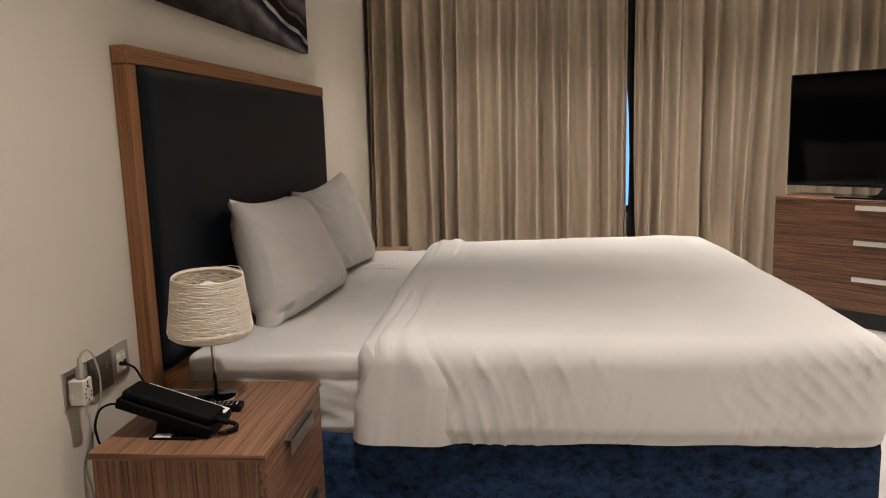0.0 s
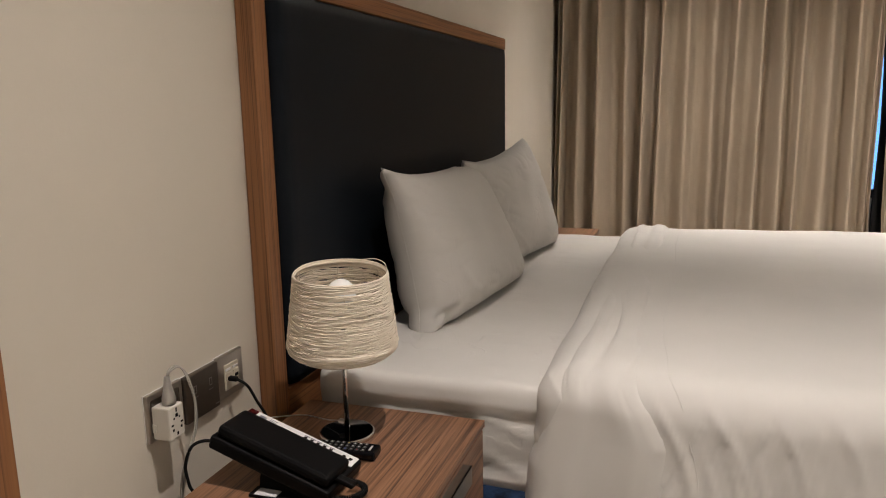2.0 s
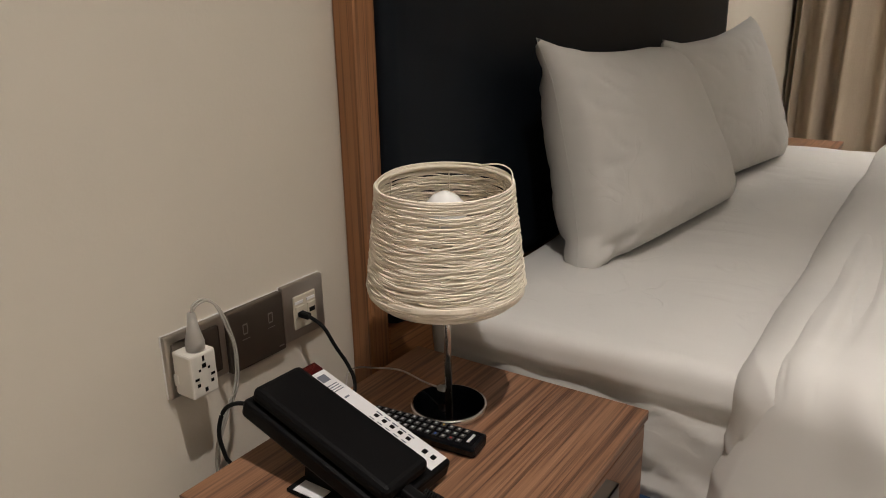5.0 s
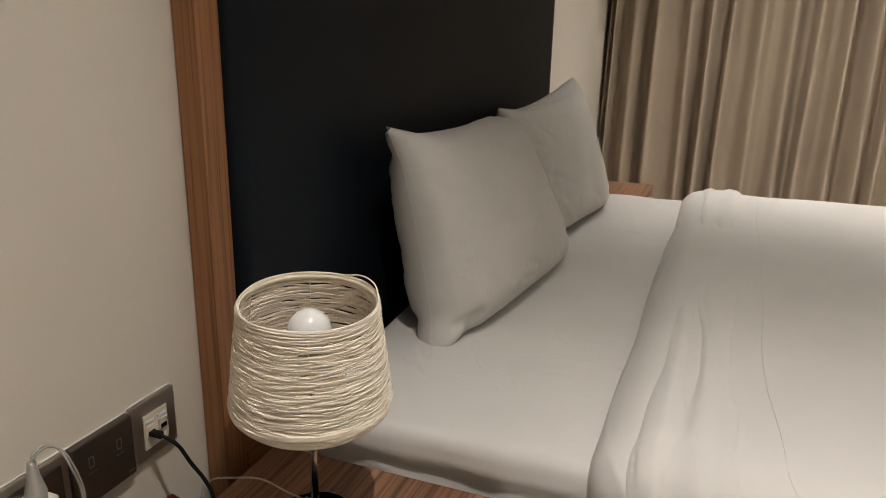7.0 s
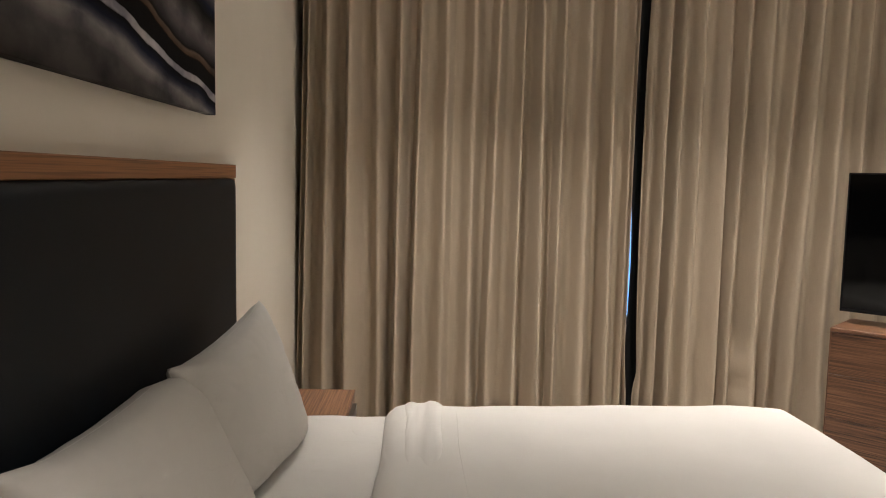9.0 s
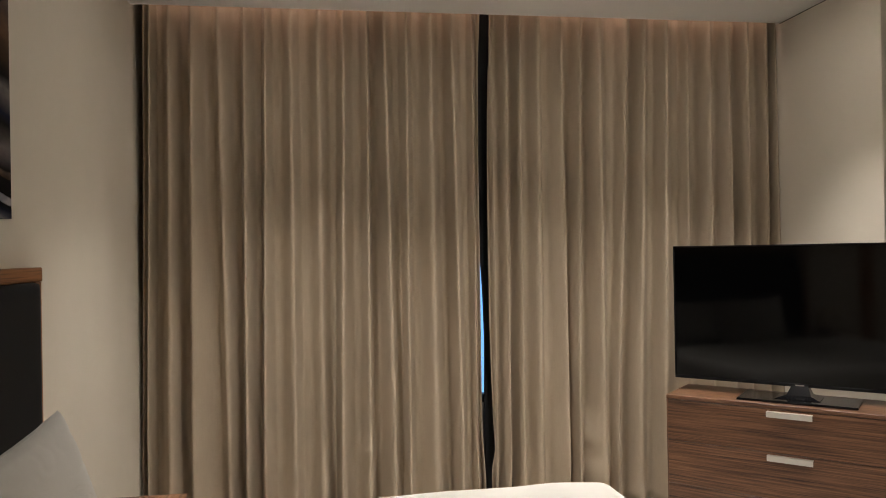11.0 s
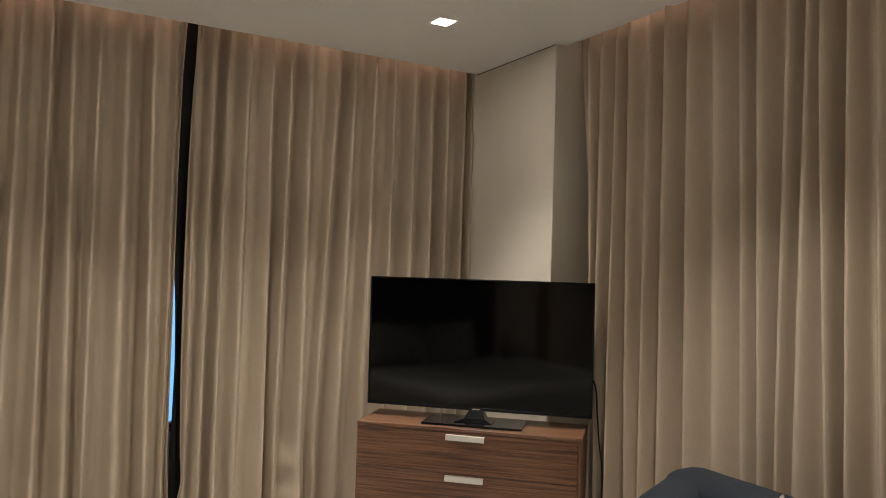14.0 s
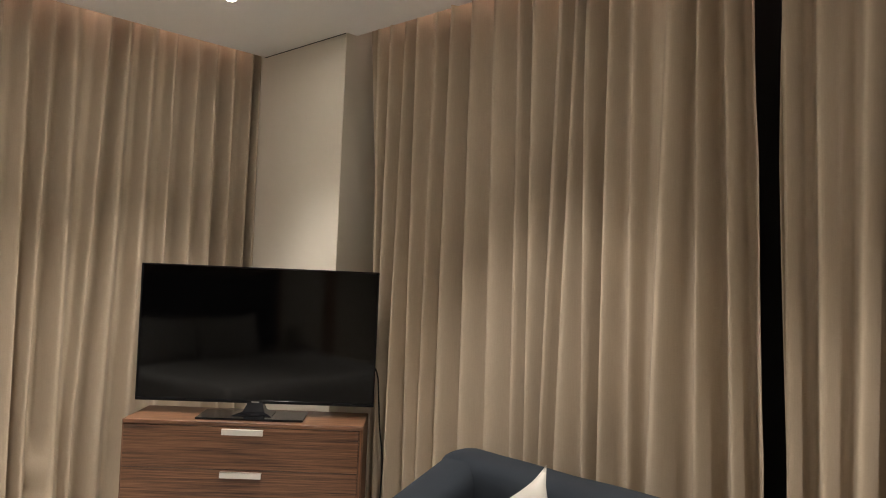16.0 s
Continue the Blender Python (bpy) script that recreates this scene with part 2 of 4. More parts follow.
def painting_material():
    """Abstract wash: wavering level bands of black, navy, pale grey and umber."""
    m, nt, b = material("abstract_canvas", 0.9)
    b.inputs["Specular IOR Level"].default_value = 0.1
    tc = nt.nodes.new("ShaderNodeTexCoord")
    sep = nt.nodes.new("ShaderNodeSeparateXYZ")
    nt.links.new(tc.outputs["Object"], sep.inputs[0])
    w1 = noise_node(nt, 1.0, 2, (1, 1.5, 2.0))
    w2 = noise_node(nt, 4.0, 5, (1, 1.0, 3.0))

    def math_node(op, x, y):
        n = nt.nodes.new("ShaderNodeMath")
        n.operation = op
        for k, v in enumerate((x, y)):
            if isinstance(v, float):
                n.inputs[k].default_value = v
            else:
                nt.links.new(v, n.inputs[k])
        return n.outputs[0]

    slope = math_node("MULTIPLY", math_node("SUBTRACT", sep.outputs["Y"], 0.87), 0.135)
    z = math_node("ADD", math_node("ADD", sep.outputs["Z"], slope), math_node("MULTIPLY", math_node("SUBTRACT", w1.outputs["Fac"], 0.5), 0.13))
    z = math_node("ADD", z, math_node("MULTIPLY", math_node("SUBTRACT", w2.outputs["Fac"], 0.5), 0.035))
    z = math_node("DIVIDE", math_node("ADD", z, 0.14), 0.9)
    black, navy, pale, slate, umber = (0.004, 0.0035, 0.0035), (0.007, 0.010, 0.026), (0.45, 0.435, 0.45), (0.085, 0.080, 0.088), (0.085, 0.050, 0.030)
    r = ramp_node(nt, z, [(0.0, (0.03, 0.026, 0.024)), (0.10, (0.07, 0.066, 0.068)), (0.145, (0.22, 0.21, 0.212)), (0.165, (0.06, 0.063, 0.085)), (0.182, navy), (0.208, black), (0.212, pale), (0.234, pale), (0.238, black), (0.30, black),
                          (0.304, umber), (0.322, (0.12, 0.085, 0.062)), (0.327, black), (0.355, (0.05, 0.045, 0.05)), (0.41, (0.14, 0.13, 0.135)), (0.46, (0.05, 0.045, 0.042)), (0.50, black), (0.54, navy),
                          (0.58, slate), (0.63, (0.16, 0.15, 0.15)), (0.67, black), (0.80, umber), (1.0, slate)])
    haze = noise_node(nt, 5.0, 6, (1, 1, 1.5))
    hr = ramp_node(nt, haze.outputs["Fac"], [(0.36, (0.35, 0.35, 0.40)), (0.62, (1.25, 1.2, 1.15))])
    mul = nt.nodes.new("ShaderNodeMixRGB")
    mul.blend_type = "MULTIPLY"
    mul.inputs[0].default_value = 0.85
    nt.links.new(r.outputs[0], mul.inputs[1])
    nt.links.new(hr.outputs[0], mul.inputs[2])
    nt.links.new(mul.outputs[0], b.inputs["Base Color"])
    f = noise_node(nt, 600, 2)
    bump(nt, b, f.outputs["Fac"], 0.2, 0.0006)
    return m


CANVAS = painting_material()


# ---- building helpers ----
def world_of(ob):
    m = ob.matrix_basis.copy()
    while ob.parent:
        ob = ob.parent
        m = ob.matrix_basis @ m
    return m


def thing(name, x, y, z, rz=0, **tags):
    ob = new(name)
    ob.matrix_basis = pose(x, y, z, 0, 0, rz)
    ob.empty_display_size = 0.05
    return tagged(ob, **tags)


def part(name, bm, mat, parent=None, label="", smooth=False, local=False, **tags):
    """Links a bmesh as one mesh object under a thing or part."""
    bmesh.ops.recalc_face_normals(bm, faces=bm.faces)
    if parent and not local:
        bm.transform(world_of(parent).inverted())
    me = bpy.data.meshes.new(name)
    for f in bm.faces:
        f.smooth = smooth
    bm.to_mesh(me)
    bm.free()
    me.materials.append(mat)
    ob = new(name, me)
    if parent:
        ob.parent = parent
    return tagged(ob, label=label, **tags)


def add_box(bm, x0, x1, y0, y1, z0, z1, bevel=0.0, seg=1):
    made = bmesh.ops.create_cube(bm, size=1.0)["verts"]
    for v in made:
        v.co = Vector((x0 + (v.co.x + 0.5) * (x1 - x0), y0 + (v.co.y + 0.5) * (y1 - y0), z0 + (v.co.z + 0.5) * (z1 - z0)))
    if bevel:
        edges = list({e for v in made for e in v.link_edges})
        bmesh.ops.bevel(bm, geom=edges, offset=bevel, segments=seg, affect="EDGES", profile=0.5)
    return bm


def box(x0, x1, y0, y1, z0, z1, bevel=0.0, seg=1):
    return add_box(bmesh.new(), x0, x1, y0, y1, z0, z1, bevel, seg)


def lathe(profile, cx, cy, n=40):
    """A solid of revolution from (radius, z) pairs."""
    bm = bmesh.new()
    rings = [[bm.verts.new((cx + r * math.cos(2 * math.pi * k / n), cy + r * math.sin(2 * math.pi * k / n), z)) for k in range(n)] for r, z in profile]
    for a, b in zip(rings, rings[1:]):
        for k in range(n):
            bm.faces.new((a[k], a[(k + 1) % n], b[(k + 1) % n], b[k]))
    for ring in (rings[0], rings[-1]):
        bm.faces.new(ring)
    return bm


def add_tube(bm, pts, r, sides=6, closed=False):
    pts = [Vector(p) for p in pts]
    n = len(pts)
    rings = []
    for i, p in enumerate(pts):
        a = pts[i - 1] if (i or closed) else p
        b = pts[(i + 1) % n] if (i < n - 1 or closed) else p
        d = (b - a).normalized()
        up = Vector((0, 0, 1)) if abs(d.z) < 0.9 else Vector((1, 0, 0))
        s = d.cross(up).normalized()
        t = s.cross(d)
        rings.append([bm.verts.new(p + r * (math.cos(2 * math.pi * k / sides) * s + math.sin(2 * math.pi * k / sides) * t)) for k in range(sides)])
    for i in range(n if closed else n - 1):
        a, b = rings[i], rings[(i + 1) % n]
        for k in range(sides):
            bm.faces.new((a[k], a[(k + 1) % sides], b[(k + 1) % sides], b[k]))
    if not closed:
        bm.faces.new(rings[0])
        bm.faces.new(rings[-1])
    return bm


def smooth_path(pts, n=10):
    """A soft curve through a few points."""
    pts = [Vector(p) for p in pts]
    ext = [2 * pts[0] - pts[1]] + pts + [2 * pts[-1] - pts[-2]]
    out = []
    for i in range(len(pts) - 1):
        p0, p1, p2, p3 = ext[i:i + 4]
        for k in range(n):
            u = k / n
            out.append(0.5 * (2 * p1 + (p2 - p0) * u + (2 * p0 - 5 * p1 + 4 * p2 - p3) * u * u + (3 * p1 - p0 - 3 * p2 + p3) * u ** 3))
    return out + [pts[-1]]


def lerp_table(table, v):
    if v <= table[0][0]:
        return table[0][1]
    for (a, p), (b, q) in zip(table, table[1:]):
        if v <= b:
            return p + (q - p) * (v - a) / (b - a)
    return table[-1][1]


def soft_box(x0, x1, y0, y1, z0, z1, r, step, shape=None, open_bottom=False):
    """A box of cloth or foam with round edges; shape(point, normal) gives the offset of each point."""
    bm = bmesh.new()
    lo, hi = Vector((x0, y0, z0)), Vector((x1, y1, z1))
    inner_lo, inner_hi = lo + Vector((r, r, 0 if open_bottom else r)), hi - Vector((r, r, r))
    count = [max(2, round((hi[i] - lo[i]) / step)) for i in range(3)]
    seen = {}

    def vert(i, j, k):
        key = (i, j, k)
        if key not in seen:
            p = Vector((lo[0] + (hi[0] - lo[0]) * i / count[0], lo[1] + (hi[1] - lo[1]) * j / count[1], lo[2] + (hi[2] - lo[2]) * k / count[2]))
            q = Vector([min(max(p[n], inner_lo[n]), inner_hi[n]) for n in range(3)])
            d = p - q
            nrm = d.normalized() if d.length > 1e-9 else Vector((0, 0, 1))
            p = q + nrm * r
            if shape:
                p = p + shape(p, nrm)
            seen[key] = bm.verts.new(p)
        return seen[key]

    for axis in range(3):
        a, b = [n for n in range(3) if n != axis]
        for side in (0, count[axis]):
            if open_bottom and axis == 2 and side == 0:
                continue
            for i in range(count[a]):
                for j in range(count[b]):
                    quad = []
                    for di, dj in ((0, 0), (1, 0), (1, 1), (0, 1)):
                        key = [0, 0, 0]
                        key[axis], key[a], key[b] = side, i + di, j + dj
                        quad.append(vert(*key))
                    bm.faces.new(quad)
    return bm


def turb(p, s, seed=0.0):
    return noise.noise(Vector((p[0] * s[0] + seed, p[1] * s[1] + seed * 0.7, p[2] * s[2] - seed)))


# ---- structure ----
part("floor", box(-0.2, 4.4, -3.4, 4.2, -0.1, 0.0), TILE, label="pale polished stone tile floor", kind="structure", category="floor")
part("wall_west", box(-0.2, 0.0, -3.4, 4.2, 0.0, 3.2), PAINT, label="cream painted plaster wall behind the bed", kind="structure", category="wall")
part("wall_south", box(0.0, 4.4, -3.4, -3.2, 0.0, 3.2), PAINT, label="cream painted plaster wall", kind="structure", category="wall")


def wall_with_opening(name, axis, lo, hi, face, back, o_lo, o_hi, sill, head, top=3.2):
    """A wall along x (axis 0) or y (axis 1) with one window opening through it."""
    bm = bmesh.new()
    for a, b, z0, z1 in ((lo, o_lo, 0, top), (o_hi, hi, 0, top), (o_lo, o_hi, 0, sill), (o_lo, o_hi, head, top)):
        if axis == 0:
            add_box(bm, a, b, face, back, z0, z1)
        else:
            add_box(bm, face, back, a, b, z0, z1)
    return part(name, bm, PAINT, label="cream painted wall with a window behind curtains", kind="structure", category="wall")


wall_with_opening("wall_north", 0, 0.0, 4.4, 3.86, 4.06, 0.35, 3.45, 0.58, 2.75)
wall_with_opening("wall_east", 1, -3.2, 3.86, 4.12, 4.32, -1.3, 2.3, 0.58, 2.75)
part("column", box(3.753, 4.12, 2.655, 3.86, 0.0, 3.2, 0.004), PAINT, label="cream painted corner column", kind="structure", category="wall")

# ceiling with an open pocket above the curtains and a shadow gap at the column
bm = bmesh.new()
add_box(bm, -0.2, 3.83, -3.4, 3.49, CEIL, CEIL + 0.09)
add_box(bm, -0.2, 4.4, -3.4, 4.2, 3.06, 3.2)
add_box(bm, 3.83, 4.12, -3.2, -1.9, CEIL, CEIL + 0.09)
add_box(bm, 3.753, 3.83, 3.49, 3.86, CEIL, CEIL + 0.09)
part("ceiling", bm, CEILING_PAINT, label="smooth off-white plasterboard ceiling with curtain recess", kind="structure", category="ceiling")
bm = bmesh.new()
add_box(bm, 3.750, 3.753, 2.66, 3.49, CEIL - 0.006, CEIL - 0.002)
part("trim", bm, FRAME_DARK, label="thin dark shadow gap along the ceiling", kind="structure", category="trim")
bm = bmesh.new()
add_box(bm, 3.741, 3.753, 2.655, 3.5, 0.0, 0.08, 0.002)
add_box(bm, 0.0, 0.012, 2.7, 3.6, 0.0, 0.08, 0.002)
add_box(bm, 0.0, 0.012, -0.6, -0.45, 0.0, 0.08, 0.002)
part("baseboard", bm, PAINT, label="low painted skirting board", kind="structure", category="baseboard")
part("door_frame_trim", box(0.0, 0.028, -0.82, -0.662, 0.0, 2.15, 0.003), OAK[2], label="warm oak upright trim board on the wall", kind="structure", category="trim")


def window(name, axis, lo, hi, at, mullions, blockers):
    w = thing(name, lo if axis == 0 else at, at if axis == 0 else lo, 0.58, label="dark framed window hidden behind curtains", kind="structure", category="window")

    def bar(nm, a, b, z0, z1, d0, d1, mat):
        return part(nm, box(a, b, at + d0, at + d1, z0, z1, 0.003) if axis == 0 else box(at + d0, at + d1, a, b, z0, z1, 0.003), mat, w)

    bar("window_frame", lo, hi, 0.58, 0.63, 0, 0.06, FRAME_DARK)
    bar("window_frame", lo, hi, 2.69, 2.75, 0, 0.06, FRAME_DARK)
    bar("window_frame", lo, lo + 0.05, 0.63, 2.69, 0, 0.06, FRAME_DARK)
    bar("window_frame", hi - 0.05, hi, 0.63, 2.69, 0, 0.06, FRAME_DARK)
    for a, b in mullions:
        bar("mullion", a, b, 0.63, 2.69, 0, 0.06, FRAME_DARK)
    pane = bar("pane", lo + 0.05, hi - 0.05, 0.63, 2.69, 0.062, 0.068, GLASS)
    pane.visible_shadow = False
    # unseen black panels, added to stop sky light spilling behind the curtains
    for a, c, z in blockers:
        bar("light_blocker", a, c, z, 2.74, -0.012, -0.006, LIGHT_BLOCK)
    return w


window("window_1", 0, 0.35, 3.45, 3.90, [(2.22, 2.30)], [(0.36, 1.82, 0.6), (2.21, 3.44, 0.6)])
window("window_2", 1, -1.3, 2.3, 4.16, [(0.28, 0.42)], [(-1.29, 2.29, 0.6)])
bm = box(-2.0, 7.0, 5.2, 5.22, -1.5, 4.0)
part("backdrop", bm, DUSK, label="plain blue evening sky outside the window", kind="structure", category="sky")


# ---- curtains ----
def curtain(name, axis, ridges, edge_lo, edge_hi, at, seed, depth=0.082, label="", kicks=(), deep=()):
    """A full-height pleated curtain along x (axis 0) or y (axis 1). Each ridge runs from its place at head height to its place near the foot;
    deep names the hollows that sink far back, by the ridge before them, with the hollow's place between the two ridges."""
    rnd = random.Random(seed)
    hollow = dict(deep)

    def line(a, b):
        return lambda z: a + (b - a) * (2.2 - max(z, 0.55)) / 1.3

    knots = [lambda z: lerp_table(edge_lo, z)] + [line(a, b) for a, b in ridges] + [lambda z: lerp_table(edge_hi, z)]
    n = len(knots)
    top = [rnd.uniform(0.70, 1.05) for _ in knots]
    foot = [rnd.uniform(0.55, 1.15) for _ in knots]
    valley = [hollow.get(i, rnd.choice((rnd.uniform(0.28, 0.42), rnd.uniform(0.55, 0.72)))) for i in range(n)]
    sink = [1.35 if i in hollow else rnd.uniform(0.45, 0.90) for i in range(n)]
    narrow = [rnd.uniform(1.7, 2.8) for _ in knots]
    loose = [rnd.uniform(1.0, 1.8) for _ in knots]
    pleat = [rnd.uniform(-0.10, 0.12) for _ in knots]
    pleat_at = [rnd.uniform(0.7, 1.3) for _ in knots]
    nz, z_top, z_bot = 60, 3.04, 0.012
    bm = bmesh.new()
    rows = []
    for j in range(nz + 1):
        z = z_bot + (z_top - z_bot) * j / nz
        drop = (z_top - z) / z_top
        low = max(0.0, 1 - z / 0.6) ** 1.5
        places = [k(z) for k in knots]
        row = []
        for i in range(n - 1):
            gap = places[i + 1] - places[i]
            steps = max(8, round((knots[i + 1](1.5) - knots[i](1.5)) / 0.0048))
            for k in range(steps + (1 if i == n - 2 else 0)):
                f = k / steps
                s = places[i] + gap * f
                v = valley[i]
                if f < v:
                    g, peak = 0.5 + 0.5 * math.cos(math.pi * f / v), top[i] + (foot[i] - top[i]) * drop
                    power = narrow[i] + (loose[i] - narrow[i]) * drop
                else:
                    g, peak = 0.5 - 0.5 * math.cos(math.pi * (f - v) / (1 - v)), top[i + 1] + (foot[i + 1] - top[i + 1]) * drop
                    power = narrow[i + 1] + (loose[i + 1] - narrow[i + 1]) * drop
                g = g ** power
                width = min(1.0, abs(gap) / 0.07)
                d = depth * width * (g * peak - (1 - g) * 0.55 * sink[i] * (0.75 + 0.4 * drop))
                d += depth * pleat[i] * drop * math.sin(math.pi * f) * math.cos(pleat_at[i] * 2 * math.pi * f)
                d += 0.010 * noise.noise(Vector((s * 3, z * 0.5, seed * 3.1))) + 0.005 * drop * noise.noise(Vector((s * 13, z * 0.9, seed * 5.3)))
                d += 0.05 * low * noise.noise(Vector((s * 9, z * 4.5, seed * 1.7)))
                for at_s, height in kicks:
                    e = (s - at_s) / 0.045
                    if abs(e) < 1.6 and z < height:
                        d += 0.085 * math.exp(-e * e) * min(1.0, (height - z) / 0.22) * (0.75 + 0.25 * math.cos(z * 30))
                p = s + math.sin(math.pi * f) * 0.006 * noise.noise(Vector((s * 4.0, z * 0.9, seed * 7.7)))
                p += 0.02 * low * math.sin(math.pi * f) * noise.noise(Vector((s * 8, z * 4.0, seed * 2.3)))
                d = min(d, 0.094 if z > 0.6 else 0.13)
                row.append(bm.verts.new((p, at - d, z) if axis == 0 else (at - d, p, z)))
        rows.append(row)
    for a, c in zip(rows, rows[1:]):
        for k in range(len(a) - 1):
            bm.faces.new((a[k], a[k + 1], c[k + 1], c[k]))
    x0, y0 = (edge_lo[0][1], at) if axis == 0 else (at, edge_lo[0][1])
    t = thing(name, x0, y0, 0.012, label=label, category="curtain", group="window curtains")
    ob = part("cloth", bm, CURTAIN, t, smooth=True)
    so = ob.modifiers.new("thick", "SOLIDIFY")
    so.thickness, so.offset = 0.004, 0
    return t


WALL_EDGE = [(0.0, 0.012), (0.43, 0.014), (1.15, 0.026), (2.02, 0.040), (2.9, 0.050)]
LEFT_EDGE = [(0.0, 1.90), (0.2, 1.897), (0.5, 1.882), (1.1, 1.884), (2.08, 1.886), (2.6, 1.892), (2.9, 1.905)]
RIGHT_EDGE = [(0.0, 1.95), (0.24, 1.934), (0.37, 1.967), (0.54, 1.954), (0.83, 1.944), (1.1, 1.938), (1.5, 1.937), (2.08, 1.942), (2.33, 1.949), (2.57, 1.959), (2.87, 1.994)]
GAP2_LO = [(0.0, 0.275), (0.93, 0.302), (1.13, 0.314), (1.6, 0.336), (1.99, 0.352), (2.19, 0.368), (2.39, 0.380), (2.9, 0.40)]
GAP2_HI = [(0.0, 0.210), (0.945, 0.243), (1.33, 0.262), (1.6, 0.275), (1.985, 0.292), (2.35, 0.30), (2.9, 0.305)]
curtain("curtain", 0, [(0.076, 0.053), (0.18, 0.167), (0.296, 0.285), (0.449, 0.465), (0.576, 0.567), (0.686, 0.666), (0.834, 0.829), (0.984, 0.979), (1.115, 1.09), (1.253, 1.244),
                       (1.36, 1.375), (1.474, 1.465), (1.615, 1.616), (1.742, 1.757), (1.862, 1.858)],
        WALL_EDGE, LEFT_EDGE, 3.585, 3, label="full-length beige pleated curtain beside the headboard wall", kicks=((1.21, 0.52), (0.98, 0.40)),
        deep=((2, 0.70), (4, 0.70), (5, 0.72), (8, 0.62), (10, 0.28), (13, 0.60)))
second = curtain("curtain", 0, [(1.966, 1.966), (2.052, 2.041), (2.134, 2.126), (2.247, 2.239), (2.388, 2.391), (2.502, 2.478), (2.619, 2.615), (2.767, 2.718), (2.884, 2.856), (3.019, 2.993),
                                (3.173, 3.159), (3.317, 3.309), (3.436, 3.433), (3.552, 3.549), (3.681, 3.677)],
                 RIGHT_EDGE, [(0.0, 3.747), (3.0, 3.747)], 3.585, 5, label="full-length beige pleated curtain ending at the corner column", kicks=((2.55, 0.60),),
                 deep=((2, 0.40), (5, 0.30), (6, 0.35), (8, 0.40), (11, 0.50), (13, 0.45)))
EAST = [(2.440, 2.390), (2.347, 2.338), (2.236, 2.225), (2.142, 2.124), (2.01, 2.018), (1.876, 1.874), (1.74, 1.715), (1.589, 1.56), (1.447, 1.412), (1.359, 1.325), (1.233, 1.25),
        (1.151, 1.159), (1.074, 1.033), (0.975, 0.956), (0.868, 0.84), (0.707, 0.719), (0.59, 0.553), (0.471, 0.412)]
curtain("curtain", 1, EAST[::-1], GAP2_LO, [(0.0, 2.405), (1.0, 2.41), (1.6, 2.432), (2.16, 2.468), (2.8, 2.511), (3.0, 2.52)], 3.884, 8, 0.088, label="full-length beige pleated curtain behind the television and sofa",
        deep=((1, 0.55), (5, 0.45), (8, 0.45), (12, 0.5)))
curtain("curtain", 1, [(-1.6 + 0.125 * k + 0.012 * math.sin(k * 2.3), -1.62 + 0.125 * k + 0.02 * math.sin(k * 1.7)) for k in range(15)] + [(0.274, 0.224)],
        [(0.0, -1.75), (3.0, -1.75)], GAP2_HI, 3.884, 11, 0.088, label="full-length beige pleated curtain behind the sofa", deep=((4, 0.5), (9, 0.4), (13, 0.5)))


# black sheet added behind the gap to keep it dark beside the sky strip
GAP_SHEET_EDGE = [(0.0, 1.912), (0.58, 1.910), (0.66, 1.916), (1.0, 1.922), (1.2, 1.918), (1.38, 1.912), (1.56, 1.898), (2.0, 1.896), (3.0, 1.900)]
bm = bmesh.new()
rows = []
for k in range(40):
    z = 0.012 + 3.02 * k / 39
    x0 = lerp_table(GAP_SHEET_EDGE, z)
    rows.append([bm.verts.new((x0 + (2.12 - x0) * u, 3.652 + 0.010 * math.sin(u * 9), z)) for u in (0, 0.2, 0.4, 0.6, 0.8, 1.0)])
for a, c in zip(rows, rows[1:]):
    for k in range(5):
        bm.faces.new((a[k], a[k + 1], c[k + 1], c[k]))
ob = part("gap_sheet", bm, GAP_SHEET, second, "black sheet added to darken the curtain gap", smooth=True)
so = ob.modifiers.new("thick", "SOLIDIFY")
so.thickness = 0.003


# ---- bed ----
bed = thing("bed", 1.05, 1.02, 0.0, label="king-size bed with blue velvet base and tall oak-framed black headboard", category="bed")


def base_shape(p, n):
    return n * (0.004 * turb(p, (5, 5, 5), 2))


part("base", soft_box(0.085, 2.066, 0.065, 1.985, 0.03, 0.38, 0.03, 0.045, base_shape), VELVET, bed, "crushed dark blue velvet divan base", smooth=True)


def sheet_shape(p, n):
    side = 1 - abs(n.z)
    w = 0.006 * turb(p, (3, 3, 7), 1) + 0.004 * turb(p, (9, 4, 5), 4)
    w += 0.013 * max(0.0, n.z) * (1 - abs(math.sin(p.y * 42 + 4 * turb(p, (3, 2, 1), 61)))) ** 4 * max(0.0, turb(p, (5, 4, 1), 62) + 0.1)
    w += side * (0.008 * turb(p, (2.0, 2, 13), 7) + 0.006 * turb(p, (14, 2, 3), 9))
    if abs(n.y) > 0.5:
        w += (0.010 if p.z > 0.552 + 0.006 * turb(p, (5, 0, 0), 3) else 0.0) - 0.012
        w += 0.007 * side * (1 - abs(math.sin(p.x * 9 + p.z * 26 + 2 * turb(p, (4, 4, 4), 2)))) ** 3 * (1 if p.z < 0.545 else 0.2)
    return n * w


